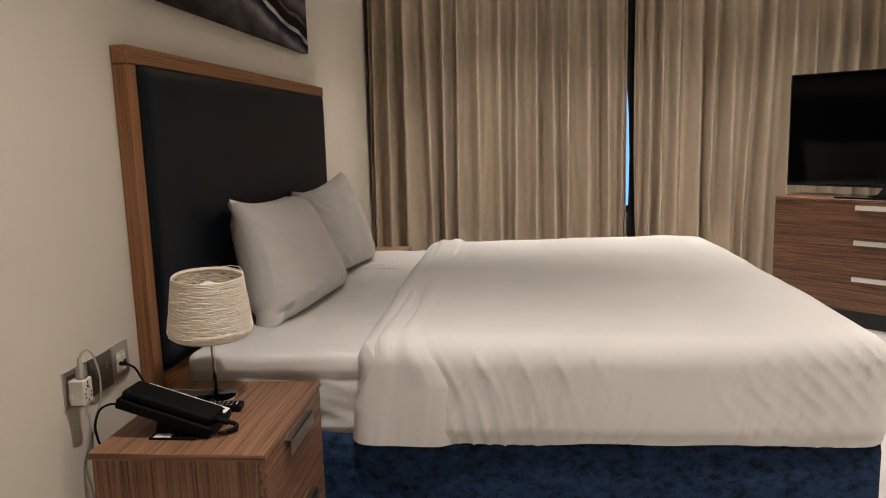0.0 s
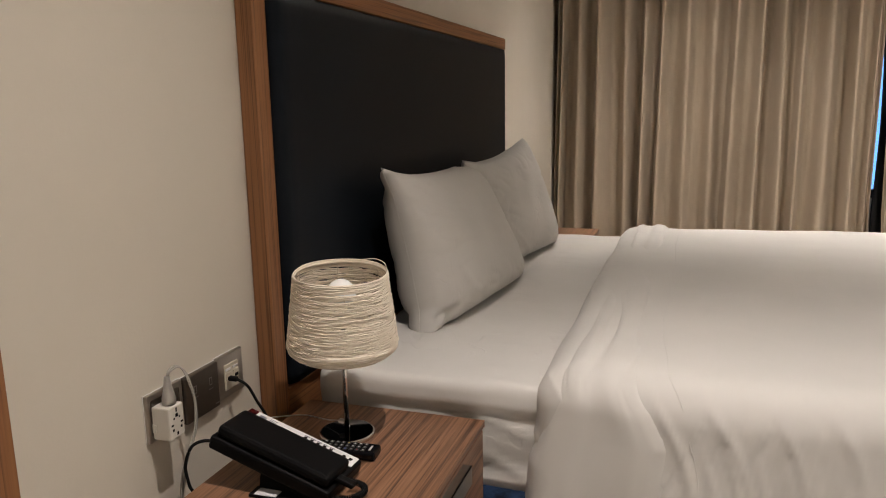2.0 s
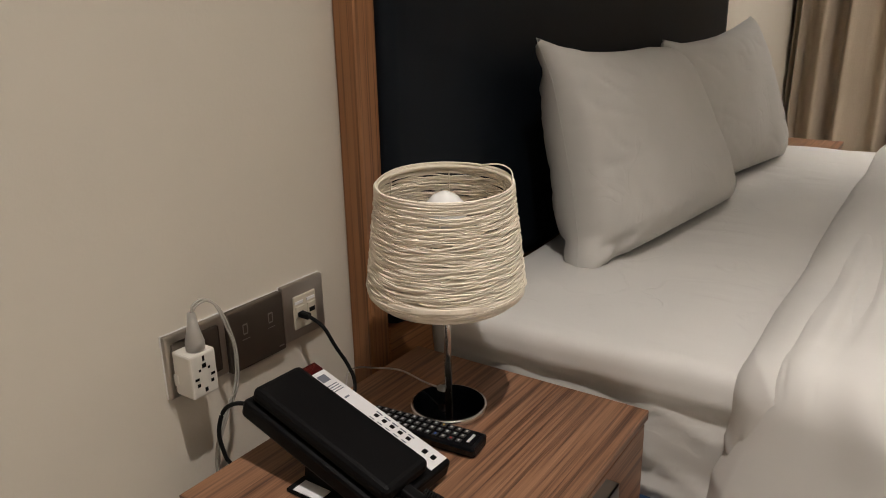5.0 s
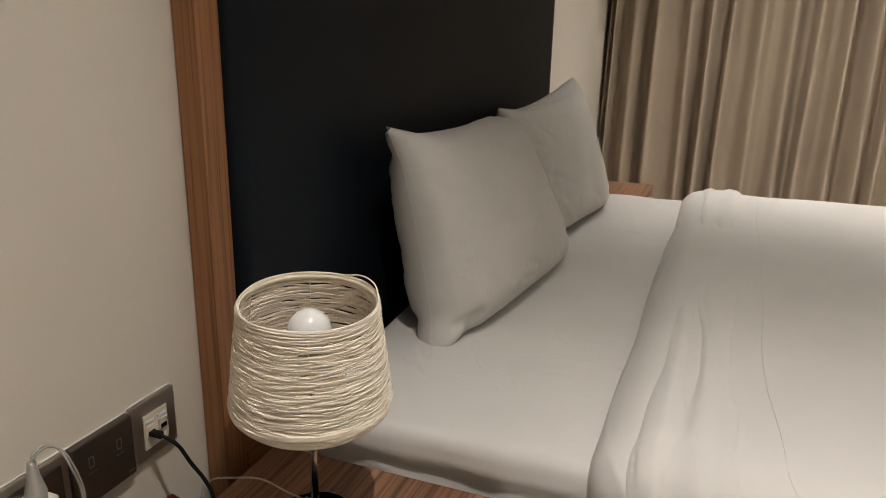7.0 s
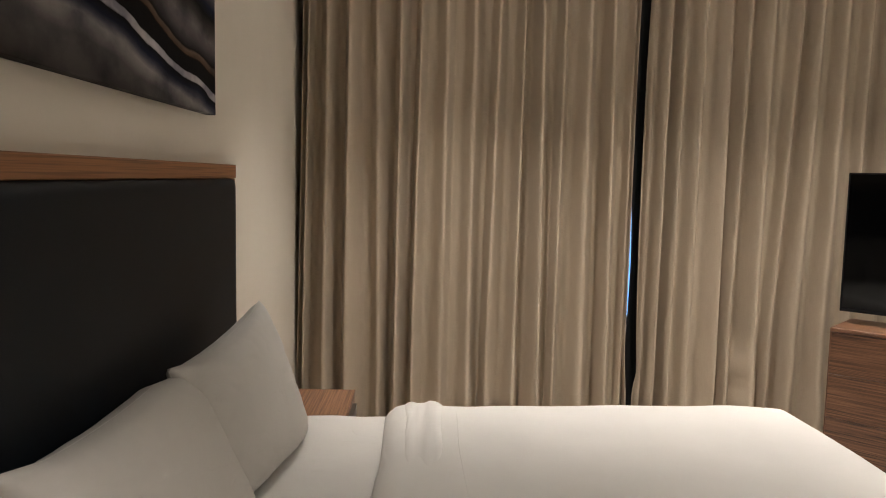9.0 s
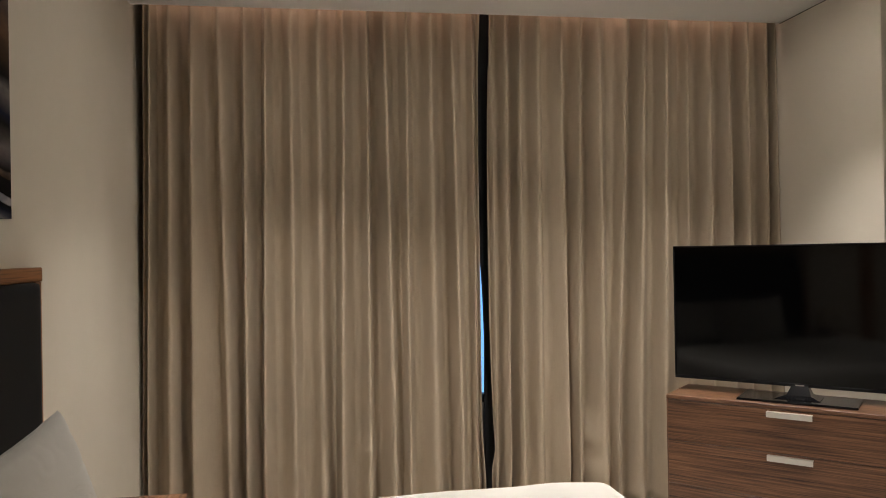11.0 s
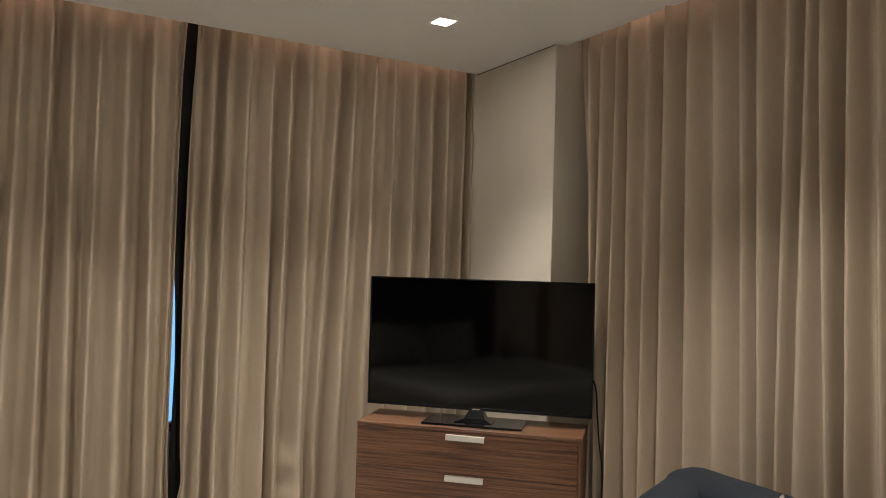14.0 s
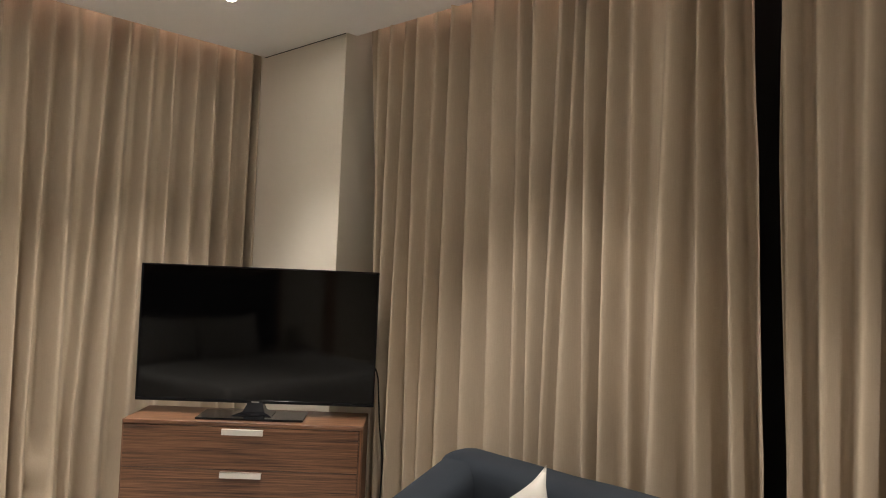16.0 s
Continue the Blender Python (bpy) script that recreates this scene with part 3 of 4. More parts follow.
part("mattress", soft_box(0.09, 2.0, 0.075, 1.975, 0.37, 0.615, 0.024, 0.013, sheet_shape), SHEET, bed, "mattress under a white fitted sheet", smooth=True)
head = part("headboard", box(0.004, 0.019, 0.0285, 2.0345, 0.40, 1.447), FRAME_DARK, bed, "black padded headboard in an oak frame")
part("upright", box(0.0, 0.044, -0.021, 0.028, 0.0, 1.447, 0.003), OAK[2], head, "oak upright")
part("upright", box(0.0, 0.044, 2.035, 2.083, 0.0, 1.447, 0.003), OAK[2], head, "oak upright")
part("top_rail", box(0.0, 0.047, -0.023, 2.085, 1.4475, 1.496, 0.003), OAK[1], head, "oak top rail")
part("bottom_rail", box(0.0, 0.044, 0.0285, 2.0345, 0.44, 0.578, 0.003), OAK[1], head, "oak bottom rail")
part("pad", soft_box(0.02, 0.062, 0.0285, 2.042, 0.58, 1.447, 0.018, 0.03), PAD, head, "black leatherette pad", smooth=True)

duvet = thing("duvet", 1.3, 1.02, 0.37, label="smooth white cotton duvet with turned-back edge, spread over the bed", category="duvet")


def fold_lines(phase, sharp=3.0):
    return (1 - abs(math.sin(phase))) ** sharp


def duvet_shape(p, n):
    foot = max(0.0, min(1.0, (p.x - 1.45) / 0.5))
    seam = max(0.0, 1 - abs(p.x - 1.00) / 0.26)
    side = 1 - max(0.0, n.z)
    edge = max(0.0, 1 - abs(p.y - 0.05) / 0.22)
    wob = turb(p, (3, 3, 3), 8)
    w = 0.009 * turb(p, (1.7, 1.7, 2), 3) + 0.0025 * turb(p, (6, 5, 5), 5)
    mask = max(0.0, min(1.0, turb(p, (3.5, 3.5, 3.5), 12) * 1.6 + 0.45))
    w += 0.006 * min(1.0, side + 0.5 * edge) * foot * mask * fold_lines((p.x * 1.1 + p.z) * 52 + 4.0 * wob, 4)
    w += 0.013 * side * seam * fold_lines((p.x * 1.0 + p.z * 0.40) * 66 + 3.0 * wob, 3) * max(0.0, (0.62 - p.z) * 4)
    w -= 0.005 * min(1.0, side * 1.4) * fold_lines(p.x * 58 - p.z * 14 + 3.2 * turb(p, (4, 4, 4), 81), 5) * max(0.0, min(1.0, 2.4 * turb(p, (6, 3, 7), 82) + 0.25))
    w += side * (0.004 * turb(p, (20, 3, 2.2), 6) + 0.012 * turb(p, (3.0, 2, 1.2), 10))
    w += 0.008 * (1 - foot) * side * mask * fold_lines((p.x * 0.5 + p.z * 0.25) * 60 + 2 * wob, 4)
    sag = Vector((0, 0, max(0.0, n.z) * (0.008 * max(0.0, min(1.0, (p.x - 0.9) / 0.8)) * (0.4 + 0.6 * p.y / 2) + 0.009 * math.exp(-((p.x - 1.85) / 0.15) ** 2) * max(0.0, min(1.0, p.y - 1.0))) - 0.004 * max(0.0, n.z) * (1 + turb(p, (2, 2, 2), 20))))
    hem = Vector((0, 0, (0.010 * turb(p, (4, 4, 1), 33) if p.z < 0.40 else 0.0)))
    tuck = Vector((0, 0.022 * max(0.0, (0.42 - p.z) / 0.06) ** 2 if p.y < 0.2 else 0.0, 0))
    puff = Vector((0, 0, 0.014 * max(0.0, n.z) * max(0.0, math.sin(math.pi * min(1.0, max(0.0, (p.y - 0.1) / 1.8))))))
    return n * w + sag + hem + tuck + puff


ob = part("cover", soft_box(0.60, 2.072, 0.030, 2.008, 0.360, 0.668, 0.078, 0.008, duvet_shape, True), LINEN, duvet, smooth=True)


def flap_shape(p, n):
    side = 1 - max(0.0, n.z)
    k = max(0.0, 1 - abs(p.x - 0.815) / 0.03)
    w = 0.007 * turb(p, (2.2, 2.2, 2), 3) + 0.006 * turb(p, (26, 1.6, 2.0), 15) + side * 0.010 * turb(p, (16, 3, 2), 17)
    w += 0.006 * fold_lines(p.x * 38 + 4.0 * turb(p, (2, 1.6, 2), 51), 3) * max(0.0, turb(p, (6, 1.5, 2), 52) + 0.3)
    w -= 0.010 * math.exp(-((p.x - 0.675 - 0.03 * math.sin(p.y * 3.1 + 0.4)) / 0.022) ** 2) * max(0.0, min(1.0, 0.65 + 1.2 * turb(p, (1, 2.2, 1), 58)))
    w -= 0.006 * min(1.0, side * 1.5) * fold_lines(p.x * 62 + p.z * 9 + 3.0 * turb(p, (4, 3, 4), 71), 5) * max(0.0, min(1.0, 2.2 * turb(p, (9, 2, 6), 72) + 0.35))
    low = max(0.0, (0.60 - p.z) / 0.24)
    lead = 0.013 * max(0.0, 1 - (p.x - 0.58) / 0.12) * (turb(p, (0, 1.3, 2.5), 22))
    spread = 0.085 * min(1.0, side * 1.2) * max(0.0, (p.x - 0.62) / 0.225) * max(0.0, min(1.0, (0.66 - p.z) / 0.12)) if p.y < 0.3 else 0.0
    lead += 0.045 * max(0.0, 1 - (p.x - 0.592) / 0.2) * max(0.0, min(1.0, (p.z - 0.46) / 0.16))
    return n * (w - 0.004 * k) + Vector((lead + spread - 0.02 * low * side, 0, 0.004 * turb(p, (5, 5, 1), 33)))


part("turned_back_edge", soft_box(0.592, 0.845, 0.018, 2.016, 0.362, 0.677, 0.082, 0.0065, flap_shape, True), LINEN, duvet, "turned-back white duvet edge with a seam", smooth=True)
rim = []
for x, z in ((0.930, 0.37), (0.932, 0.42), (0.930, 0.47), (0.922, 0.52), (0.910, 0.56)):
    p = Vector((x, 0.030, z))
    rim.append(p + duvet_shape(p, Vector((0, -1, 0))) + Vector((0, -0.0003, 0)))
for x, angle in ((0.895, 25), (0.880, 50), (0.866, 75)):
    n = Vector((0, -math.cos(radians(angle)), math.sin(radians(angle))))
    p = Vector((x, 0.108, 0.590)) + n * 0.078
    rim.append(p + duvet_shape(p, n) + n * 0.0003)
for k in range(36):
    y = 0.14 + 1.76 * k / 35
    p = Vector((0.858 - 0.012 * min(1.0, (y - 0.14) / 0.2) + 0.010 * noise.noise(Vector((y * 3, 0, 0))), y, 0.668))
    rim.append(p + duvet_shape(p, Vector((0, 0, 1))) + Vector((0, 0, 0.0003)))
seam = bmesh.new()
add_tube(seam, smooth_path(rim, 3), 0.0008, 6)
part("seam", seam, LINEN, duvet, "stitched seam of the turned-back edge", smooth=True)


def pillow(name, bn, bf, tn, tf, t, seed, label, mat=None, n=64, blunt=0.0):
    """A plump pillow between four seam corners: bottom near, bottom far, top near, top far."""
    bm = bmesh.new()
    bn, bf, tn, tf = map(Vector, (bn, bf, tn, tf))
    out = ((bf - bn).cross(tn - bn)).normalized()
    w, h = (bf - bn).length, (tn - bn).length
    grids = []
    for s in (1, -1):
        g = []
        for i in range(n + 1):
            row = []
            for j in range(n + 1):
                u, v = 2 * i / n - 1, 2 * j / n - 1
                body = max(0.0, (1 - abs(u) ** 3.6)) * max(0.0, (1 - abs(v) ** 3.6))
                ear = (0.035 + (0.045 if u < 0 else 0.0)) * max(0.0, abs(u * v) - 0.72) / 0.28
                uu = (u * (1 + ear - 0.04 * (1 - v * v)) + 1) / 2
                vv = (v * (1 + ear - (0.09 if v > 0 else 0.02) * (1 - u * u)) + 1) / 2
                if u > 0 and v > 0:
                    uu, vv = uu - blunt * max(0.0, u * v - 0.5) ** 1.5, vv - blunt * max(0.0, u * v - 0.5) ** 1.5
                p = (bn * (1 - uu) + bf * uu) * (1 - vv) + (tn * (1 - uu) + tf * uu) * vv
                thick = t / 2 * body ** 0.38 * (1 - 0.18 * v)
                q = Vector((u * w * 4, v * h * 4, seed))
                edge = max(abs(u), abs(v))
                thick += 0.006 * noise.noise(q) * body ** 0.5
                crease = 1 - abs(noise.noise(Vector((u * 3.0 + seed, v * 3.0, seed))) * 2.2)
                thick -= 0.011 * max(0.0, crease) ** 6 * max(0.0, edge - 0.35) * body ** 0.4
                folds = (1 - abs(math.sin(9 * (u + 0.6 * v) + 3 * noise.noise(q * 0.6)))) ** 3
                thick += 0.012 * folds * max(0.0, 0.75 - (u + 0.9) ** 2 - (v + 0.95) ** 2) * body ** 0.4
                thick += 0.006 * (1 - abs(math.sin(8 * (u - v) + 2 * noise.noise(q)))) ** 3 * max(0.0, 0.7 - (u + 1) ** 2 - (v - 1) ** 2) * body ** 0.4
                thick += 0.004 * math.sin(14 * (u - v) + 4 * noise.noise(q * 0.5)) * max(0.0, abs(u * v) - 0.3) * body ** 0.35
                corner = math.hypot(u + 1, (v + 1) * h / w)
                thick *= 1 - 0.26 * math.exp(-((corner - 0.17 - 0.03 * math.sin(9 * math.atan2(v + 1.001, u + 1.001))) / 0.05) ** 2)
                tip = math.hypot(u + 1, (1 - v) * h / w)
                thick *= 1 - 0.30 * math.exp(-((tip - 0.12) / 0.06) ** 2)
                if corner < 0.18:
                    thick += 0.006 * (1 - abs(math.sin(6 * math.atan2(v + 1.001, u + 1.001) + 1))) * body ** 0.4
                fan = math.atan2(v - 1.001, u + 1.001)
                thick -= 0.010 * (1 - abs(math.sin(7 * fan + 1.5 * noise.noise(q * 0.4)))) ** 5 * math.exp(-((math.hypot(u + 1, v - 1) - 0.35) / 0.3) ** 2) * body ** 0.4
                thick -= 0.006 * (1 - abs(math.sin(5 * v + 1.2 * u + 2 * noise.noise(q * 0.5) + seed))) ** 6 * max(0.0, -u) * body ** 0.5
                p = p + out * (s * thick)
                if s == -1 and (i in (0, n) or j in (0, n)):
                    row.append(grids[0][i][j])
                else:
                    row.append(bm.verts.new(p))
            g.append(row)
        grids.append(g)
    for g in grids:
        for i in range(n):
            for j in range(n):
                bm.faces.new((g[i][j], g[i + 1][j], g[i + 1][j + 1], g[i][j + 1]))
    # stitched seam round the edge
    rim = [grids[0][i][0].co for i in range(n)] + [grids[0][n][j].co for j in range(n)] + [grids[0][i][n].co for i in range(n, 0, -1)] + [grids[0][0][j].co for j in range(n, 0, -1)]
    base = (bn + bf) / 2
    th = thing(name, base.x, base.y, base.z, label=label, category="pillow" if mat is None else "cushion", group="bed pillows" if mat is None else "")
    seam = bmesh.new()
    add_tube(seam, rim, 0.0009, 5, True)
    part("case", bm, mat or PILLOW, th, smooth=True)
    part("seam", seam, mat or PILLOW, th, smooth=True)
    return th


pillow("pillow", (0.232, 0.406, 0.606), (0.322, 1.100, 0.614), (0.150, 0.390, 1.032), (0.135, 1.155, 1.010), 0.21, 1.0, "plump off-white pillow leaning on the headboard, beside the lamp", blunt=0.22)
pillow("pillow", (0.215, 1.10, 0.618), (0.330, 1.745, 0.618), (0.150, 1.09, 1.002), (0.198, 1.758, 1.050), 0.19, 4.0, "plump off-white pillow leaning on the headboard, beside the curtain")


# ---- nightstands ----
def nightstand(x0, x1, y0, y1, top, label):
    t = thing("nightstand", (x0 + x1) / 2, (y0 + y1) / 2, 0.0, label=label, category="nightstand", group="nightstands")
    part("top", box(x0, x1, y0, y1, top - 0.016, top, 0.0012), NIGHT_WALNUT[1], t, "walnut veneer top")
    for ya, yb in ((y0 - 0.0012, y0 + 0.0005), (y1 - 0.0005, y1 + 0.0012)):
        part("edge_band", box(x0, x1, ya, yb, top - 0.016, top - 0.0008, 0.0004), NIGHT_WALNUT[0], t, "walnut edge banding")
    part("side_panel", box(x0 + 0.004, x1 - 0.022, y0 + 0.004, y0 + 0.022, 0.05, top - 0.0165, 0.001), NIGHT_WALNUT[2], t)
    part("side_panel", box(x0 + 0.004, x1 - 0.022, y1 - 0.022, y1 - 0.004, 0.05, top - 0.0165, 0.001), NIGHT_WALNUT[2], t)
    part("back_panel", box(x0 + 0.004, x0 + 0.014, y0 + 0.022, y1 - 0.022, 0.05, top - 0.0165), NIGHT_WALNUT[2], t)
    part("plinth", box(x0 + 0.02, x1 - 0.05, y0 + 0.03, y1 - 0.03, 0.0, 0.05), FRAME_DARK, t, "dark recessed plinth")
    zs = [(0.055, 0.302), (0.306, top - 0.020)]
    for z0, z1 in zs:
        d = part("drawer", box(x1 - 0.021, x1 - 0.002, y0 + 0.006, y1 - 0.006, z0, z1, 0.0015), NIGHT_WALNUT[1], t, "walnut drawer front")
        bm = bmesh.new()
        yc = (y0 + y1) / 2
        add_box(bm, x1 - 0.003, x1 + 0.016, yc - 0.10, yc + 0.10, z1 - 0.012, z1 - 0.009, 0.0006)
        add_box(bm, x1 + 0.013, x1 + 0.016, yc - 0.10, yc + 0.10, z1 - 0.048, z1 - 0.009, 0.0006)
        part("handle", bm, HANDLE_DARK, d, "satin metal lip handle")
    return t


nightstand(0.082, 0.496, -0.440, 0.057, 0.544, "walnut two-drawer nightstand with lamp and telephone on it")
nightstand(0.035, 0.444, 2.09, 2.49, 0.558, "walnut two-drawer nightstand between bed and curtain")


# ---- chest and television ----
chest = thing("chest_of_drawers", 3.149, 2.542, 0.0, -44.0, label="walnut three-drawer chest standing across the corner", category="chest of drawers")
W2, DEP, TOP = 0.585, 0.36, 0.771
part("top", box(-W2, W2, 0.0, DEP, TOP - 0.02, TOP, 0.002), WALNUT[0], chest, "walnut veneer top", local=True)
for s in (-1, 1):
    part("side_panel", box(s * W2 - (0.02 if s > 0 else 0) , s * W2 + (0.006 if s < 0 else 0), 0.003, DEP, 0.10, TOP - 0.0205, 0.001), WALNUT[2], chest, local=True)
part("back_panel", box(-W2 + 0.02, W2 - 0.02, DEP - 0.012, DEP, 0.10, TOP - 0.0205), WALNUT[0], chest, local=True)
part("bottom_panel", box(-W2 + 0.02, W2 - 0.02, 0.02, DEP - 0.012, 0.10, 0.12), WALNUT[0], chest, local=True)
part("plinth", box(-W2 + 0.03, W2 - 0.03, 0.03, DEP - 0.02, 0.0, 0.10, 0.001), FRAME_DARK, chest, "dark recessed plinth", local=True)
edges = [0.103, 0.322, 0.541, 0.749]
for z0, z1 in zip(edges, edges[1:]):
    d = part("drawer", box(-W2 + 0.0065, W2 - 0.021, 0.001, 0.020, z0 + 0.0015, z1 - 0.0015, 0.0012), WALNUT[0], chest, "walnut drawer front", local=True)
    bm = bmesh.new()
    add_box(bm, -0.10, 0.10, -0.020, 0.004, z1 - 0.012, z1 - 0.009, 0.0006)
    add_box(bm, -0.10, 0.10, -0.020, -0.017, z1 - 0.036, z1 - 0.009, 0.0006)
    part("handle", bm, HANDLE, d, "satin metal lip handle", local=True)

tv = thing("television", 3.297, 2.679, 0.771, -42.7, label="large flat black television on a low glossy stand", category="television")
TW, TH = 0.608, 0.70
part("back_shell", box(-TW + 0.02, TW - 0.02, 0.018, 0.050, 0.075, 0.74, 0.012, 2), BLACK, tv, local=True)
bm = bmesh.new()
z0, z1 = 0.060, 0.060 + TH
add_box(bm, -TW, TW, -0.006, 0.018, z0, z0 + 0.016, 0.002)
add_box(bm, -TW, TW, -0.006, 0.018, z1 - 0.008, z1, 0.002)
add_box(bm, -TW, -TW + 0.008, -0.006, 0.018, z0 + 0.016, z1 - 0.008, 0.001)
add_box(bm, TW - 0.008, TW, -0.006, 0.018, z0 + 0.016, z1 - 0.008, 0.001)
part("bezel", bm, GLOSS_BLACK, tv, "thin glossy black bezel", local=True)
part("screen", box(-TW + 0.008, TW - 0.008, -0.002, 0.017, z0 + 0.016, z1 - 0.008), SCREEN, tv, "dark switched-off screen", local=True)
part("logo", box(-0.02, 0.02, -0.0075, -0.0058, z0 + 0.005, z0 + 0.010), STEEL, tv, local=True)
bm = bmesh.new()
lo = [bm.verts.new(p) for p in ((-0.10, -0.10, 0.013), (0.10, -0.10, 0.013), (0.10, 0.05, 0.013), (-0.10, 0.05, 0.013))]
mid = [bm.verts.new(p) for p in ((-0.055, -0.045, 0.024), (0.055, -0.045, 0.024), (0.055, 0.04, 0.024), (-0.055, 0.04, 0.024))]
hi = [bm.verts.new(p) for p in ((-0.035, -0.002, 0.070), (0.035, -0.002, 0.070), (0.035, 0.03, 0.070), (-0.035, 0.03, 0.070))]
for u, w in ((lo, mid), (mid, hi)):
    for k in range(4):
        bm.faces.new((u[k], u[(k + 1) % 4], w[(k + 1) % 4], w[k]))
bm.faces.new(lo), bm.faces.new(hi)
part("neck", bm, GLOSS_BLACK, tv, local=True)
bm = bmesh.new()
add_box(bm, -0.265, 0.265, -0.155, 0.075, 0.0, 0.011, 0.005, 2)
part("stand", bm, GLOSS_BLACK, tv, "glossy black rectangular stand", local=True)

# ---- downlights ----
for sx, sy in SPOTS:
    d = thing("downlight", sx, sy, CEIL, label="small square recessed ceiling downlight, lit", category="downlight", group="ceiling downlights")
    bm = bmesh.new()
    for a, b, c, e in ((-0.055, 0.055, -0.055, -0.046), (-0.055, 0.055, 0.046, 0.055), (-0.055, -0.046, -0.046, 0.046), (0.046, 0.055, -0.046, 0.046)):
        add_box(bm, sx + a, sx + b, sy + c, sy + e, CEIL - 0.006, CEIL, 0.001)
    part("trim_ring", bm, CEILING_PAINT, d)
    part("diffuser", box(sx - 0.046, sx + 0.046, sy - 0.046, sy + 0.046, CEIL - 0.004, CEIL - 0.001), LED, d, "glowing white diffuser")

# ---- painting ----
pic = thing("painting", 0.0, 1.0, 1.655, label="unframed abstract canvas in black, slate and pale grey washes", category="painting")
part("canvas", box(0.004, 0.035, 0.12, 1.871, 1.654, 2.42, 0.002), CANVAS, pic, "painted canvas")
part("stretcher", box(0.0005, 0.0038, 0.14, 1.858, 1.675, 2.40), OAK[1], pic, "thin wooden stretcher behind the canvas")

# ---- sofa ----
sofa = thing("sofa", 3.35, 0.75, 0.0, label="dark blue-grey upholstered sofa against the curtain", category="sofa")
part("seat", soft_box(2.95, 3.62, -0.05, 1.45, 0.12, 0.42, 0.05, 0.05), SOFA_CLOTH, sofa, smooth=True)


def back_shape(p, n):
    return Vector((0, 0, -0.10 * max(0.0, (0.55 - p.y)) ** 2 if p.z > 0.4 else 0)) + n * 0.006 * turb(p, (4, 4, 4), 5)


part("backrest", soft_box(3.52, 3.76, -0.1, 1.60, 0.12, 0.773, 0.075, 0.04, back_shape), SOFA_CLOTH, sofa, smooth=True)


def arm_shape(p, n):
    k = max(0.0, min(1.0, (3.605 - p.x) / 0.45))
    return Vector((0, 0, -0.17 * k ** 1.1 if p.z > 0.4 else 0)) + n * 0.005 * turb(p, (4, 4, 4), 6)


part("armrest", soft_box(2.95, 3.75, 1.36, 1.595, 0.12, 0.771, 0.075, 0.03, arm_shape), SOFA_CLOTH, sofa, smooth=True)
part("armrest", soft_box(2.95, 3.74, -0.1, 0.12, 0.12, 0.60, 0.07, 0.04, arm_shape), SOFA_CLOTH, sofa, smooth=True)
for lx in (3.0, 3.68):
    for ly in (0.0, 1.55):
        part("leg", lathe([(0.016, 0.0), (0.022, 0.13)], lx, ly, 12), FRAME_DARK, sofa)

pillow("cushion", (3.37, 0.81, 0.47), (3.35, 1.13, 0.41), (3.47, 0.970, 0.826), (3.46, 1.29, 0.58), 0.12, 7.0, "cream square cushion leaning on the sofa back", CUSHION_CLOTH, 24)


# ---- table lamp ----
LX, LY, NT = 0.247, -0.092, 0.544
lamp = thing("table_lamp", LX, LY, NT, label="small bedside lamp with woven paper-twine shade and chrome foot, unlit", category="lamp")
part("foot", lathe([(0.0005, NT), (0.053, NT), (0.055, NT + 0.002), (0.055, NT + 0.009), (0.052, NT + 0.011), (0.010, NT + 0.013), (0.0005, NT + 0.013)], LX, LY, 48), DARK_CHROME, lamp, "round black mirror-finish foot")
part("foot_rim", lathe([(0.0552, NT + 0.001), (0.0562, NT + 0.002), (0.0562, NT + 0.009), (0.0552, NT + 0.010)], LX, LY, 48), CHROME, lamp, "polished chrome rim", smooth=True)
part("pole", lathe([(0.0055, NT + 0.012), (0.0055, 0.800)], LX, LY, 20), CHROME, lamp, "slim chrome pole", smooth=True)
part("socket", lathe([(0.014, 0.775), (0.017, 0.785), (0.017, 0.815), (0.014, 0.82)], LX, LY, 24), WHITE_PLASTIC, lamp, smooth=True)
part("bulb", lathe([(0.012, 0.800), (0.014, 0.808), (0.024, 0.820), (0.0295, 0.832), (0.030, 0.842), (0.026, 0.856), (0.017, 0.866), (0.006, 0.871), (0.0005, 0.872)], LX, LY, 28), BULB, lamp, "white opal bulb", smooth=True)
shade = part("shade", lathe([(0.1055, 0.736), (0.1075, 0.738), (0.1075, 0.743), (0.1055, 0.745)], LX, LY, 40), STRAW, lamp, "cream woven paper-twine drum shade")
SHADE = [(0.0, 0.099), (0.03, 0.1065), (0.10, 0.1095), (0.22, 0.1065), (0.5, 0.101), (0.8, 0.0945), (0.93, 0.0925), (1.0, 0.0915)]
rnd = random.Random(21)
strands = bmesh.new()
# the shade sits a little askew on its pole
LEAN = Matrix.Translation((LX, LY, 0.80)) @ Matrix.Rotation(radians(4.5), 4, Vector((0.83, 0.56, 0))) @ Matrix.Translation((-LX, -LY, -0.80))


def strand(z_of, extra, r, n=72, sides=4):
    pts = []
    for k in range(n):
        a = 2 * math.pi * k / n
        h = min(1.0, max(0.0, z_of(a)))
        rad = lerp_table(SHADE, h) + extra(a)
        pts.append((LX + rad * math.cos(a), LY + rad * math.sin(a), 0.727 + 0.160 * h))
    add_tube(strands, pts, r, sides, True)


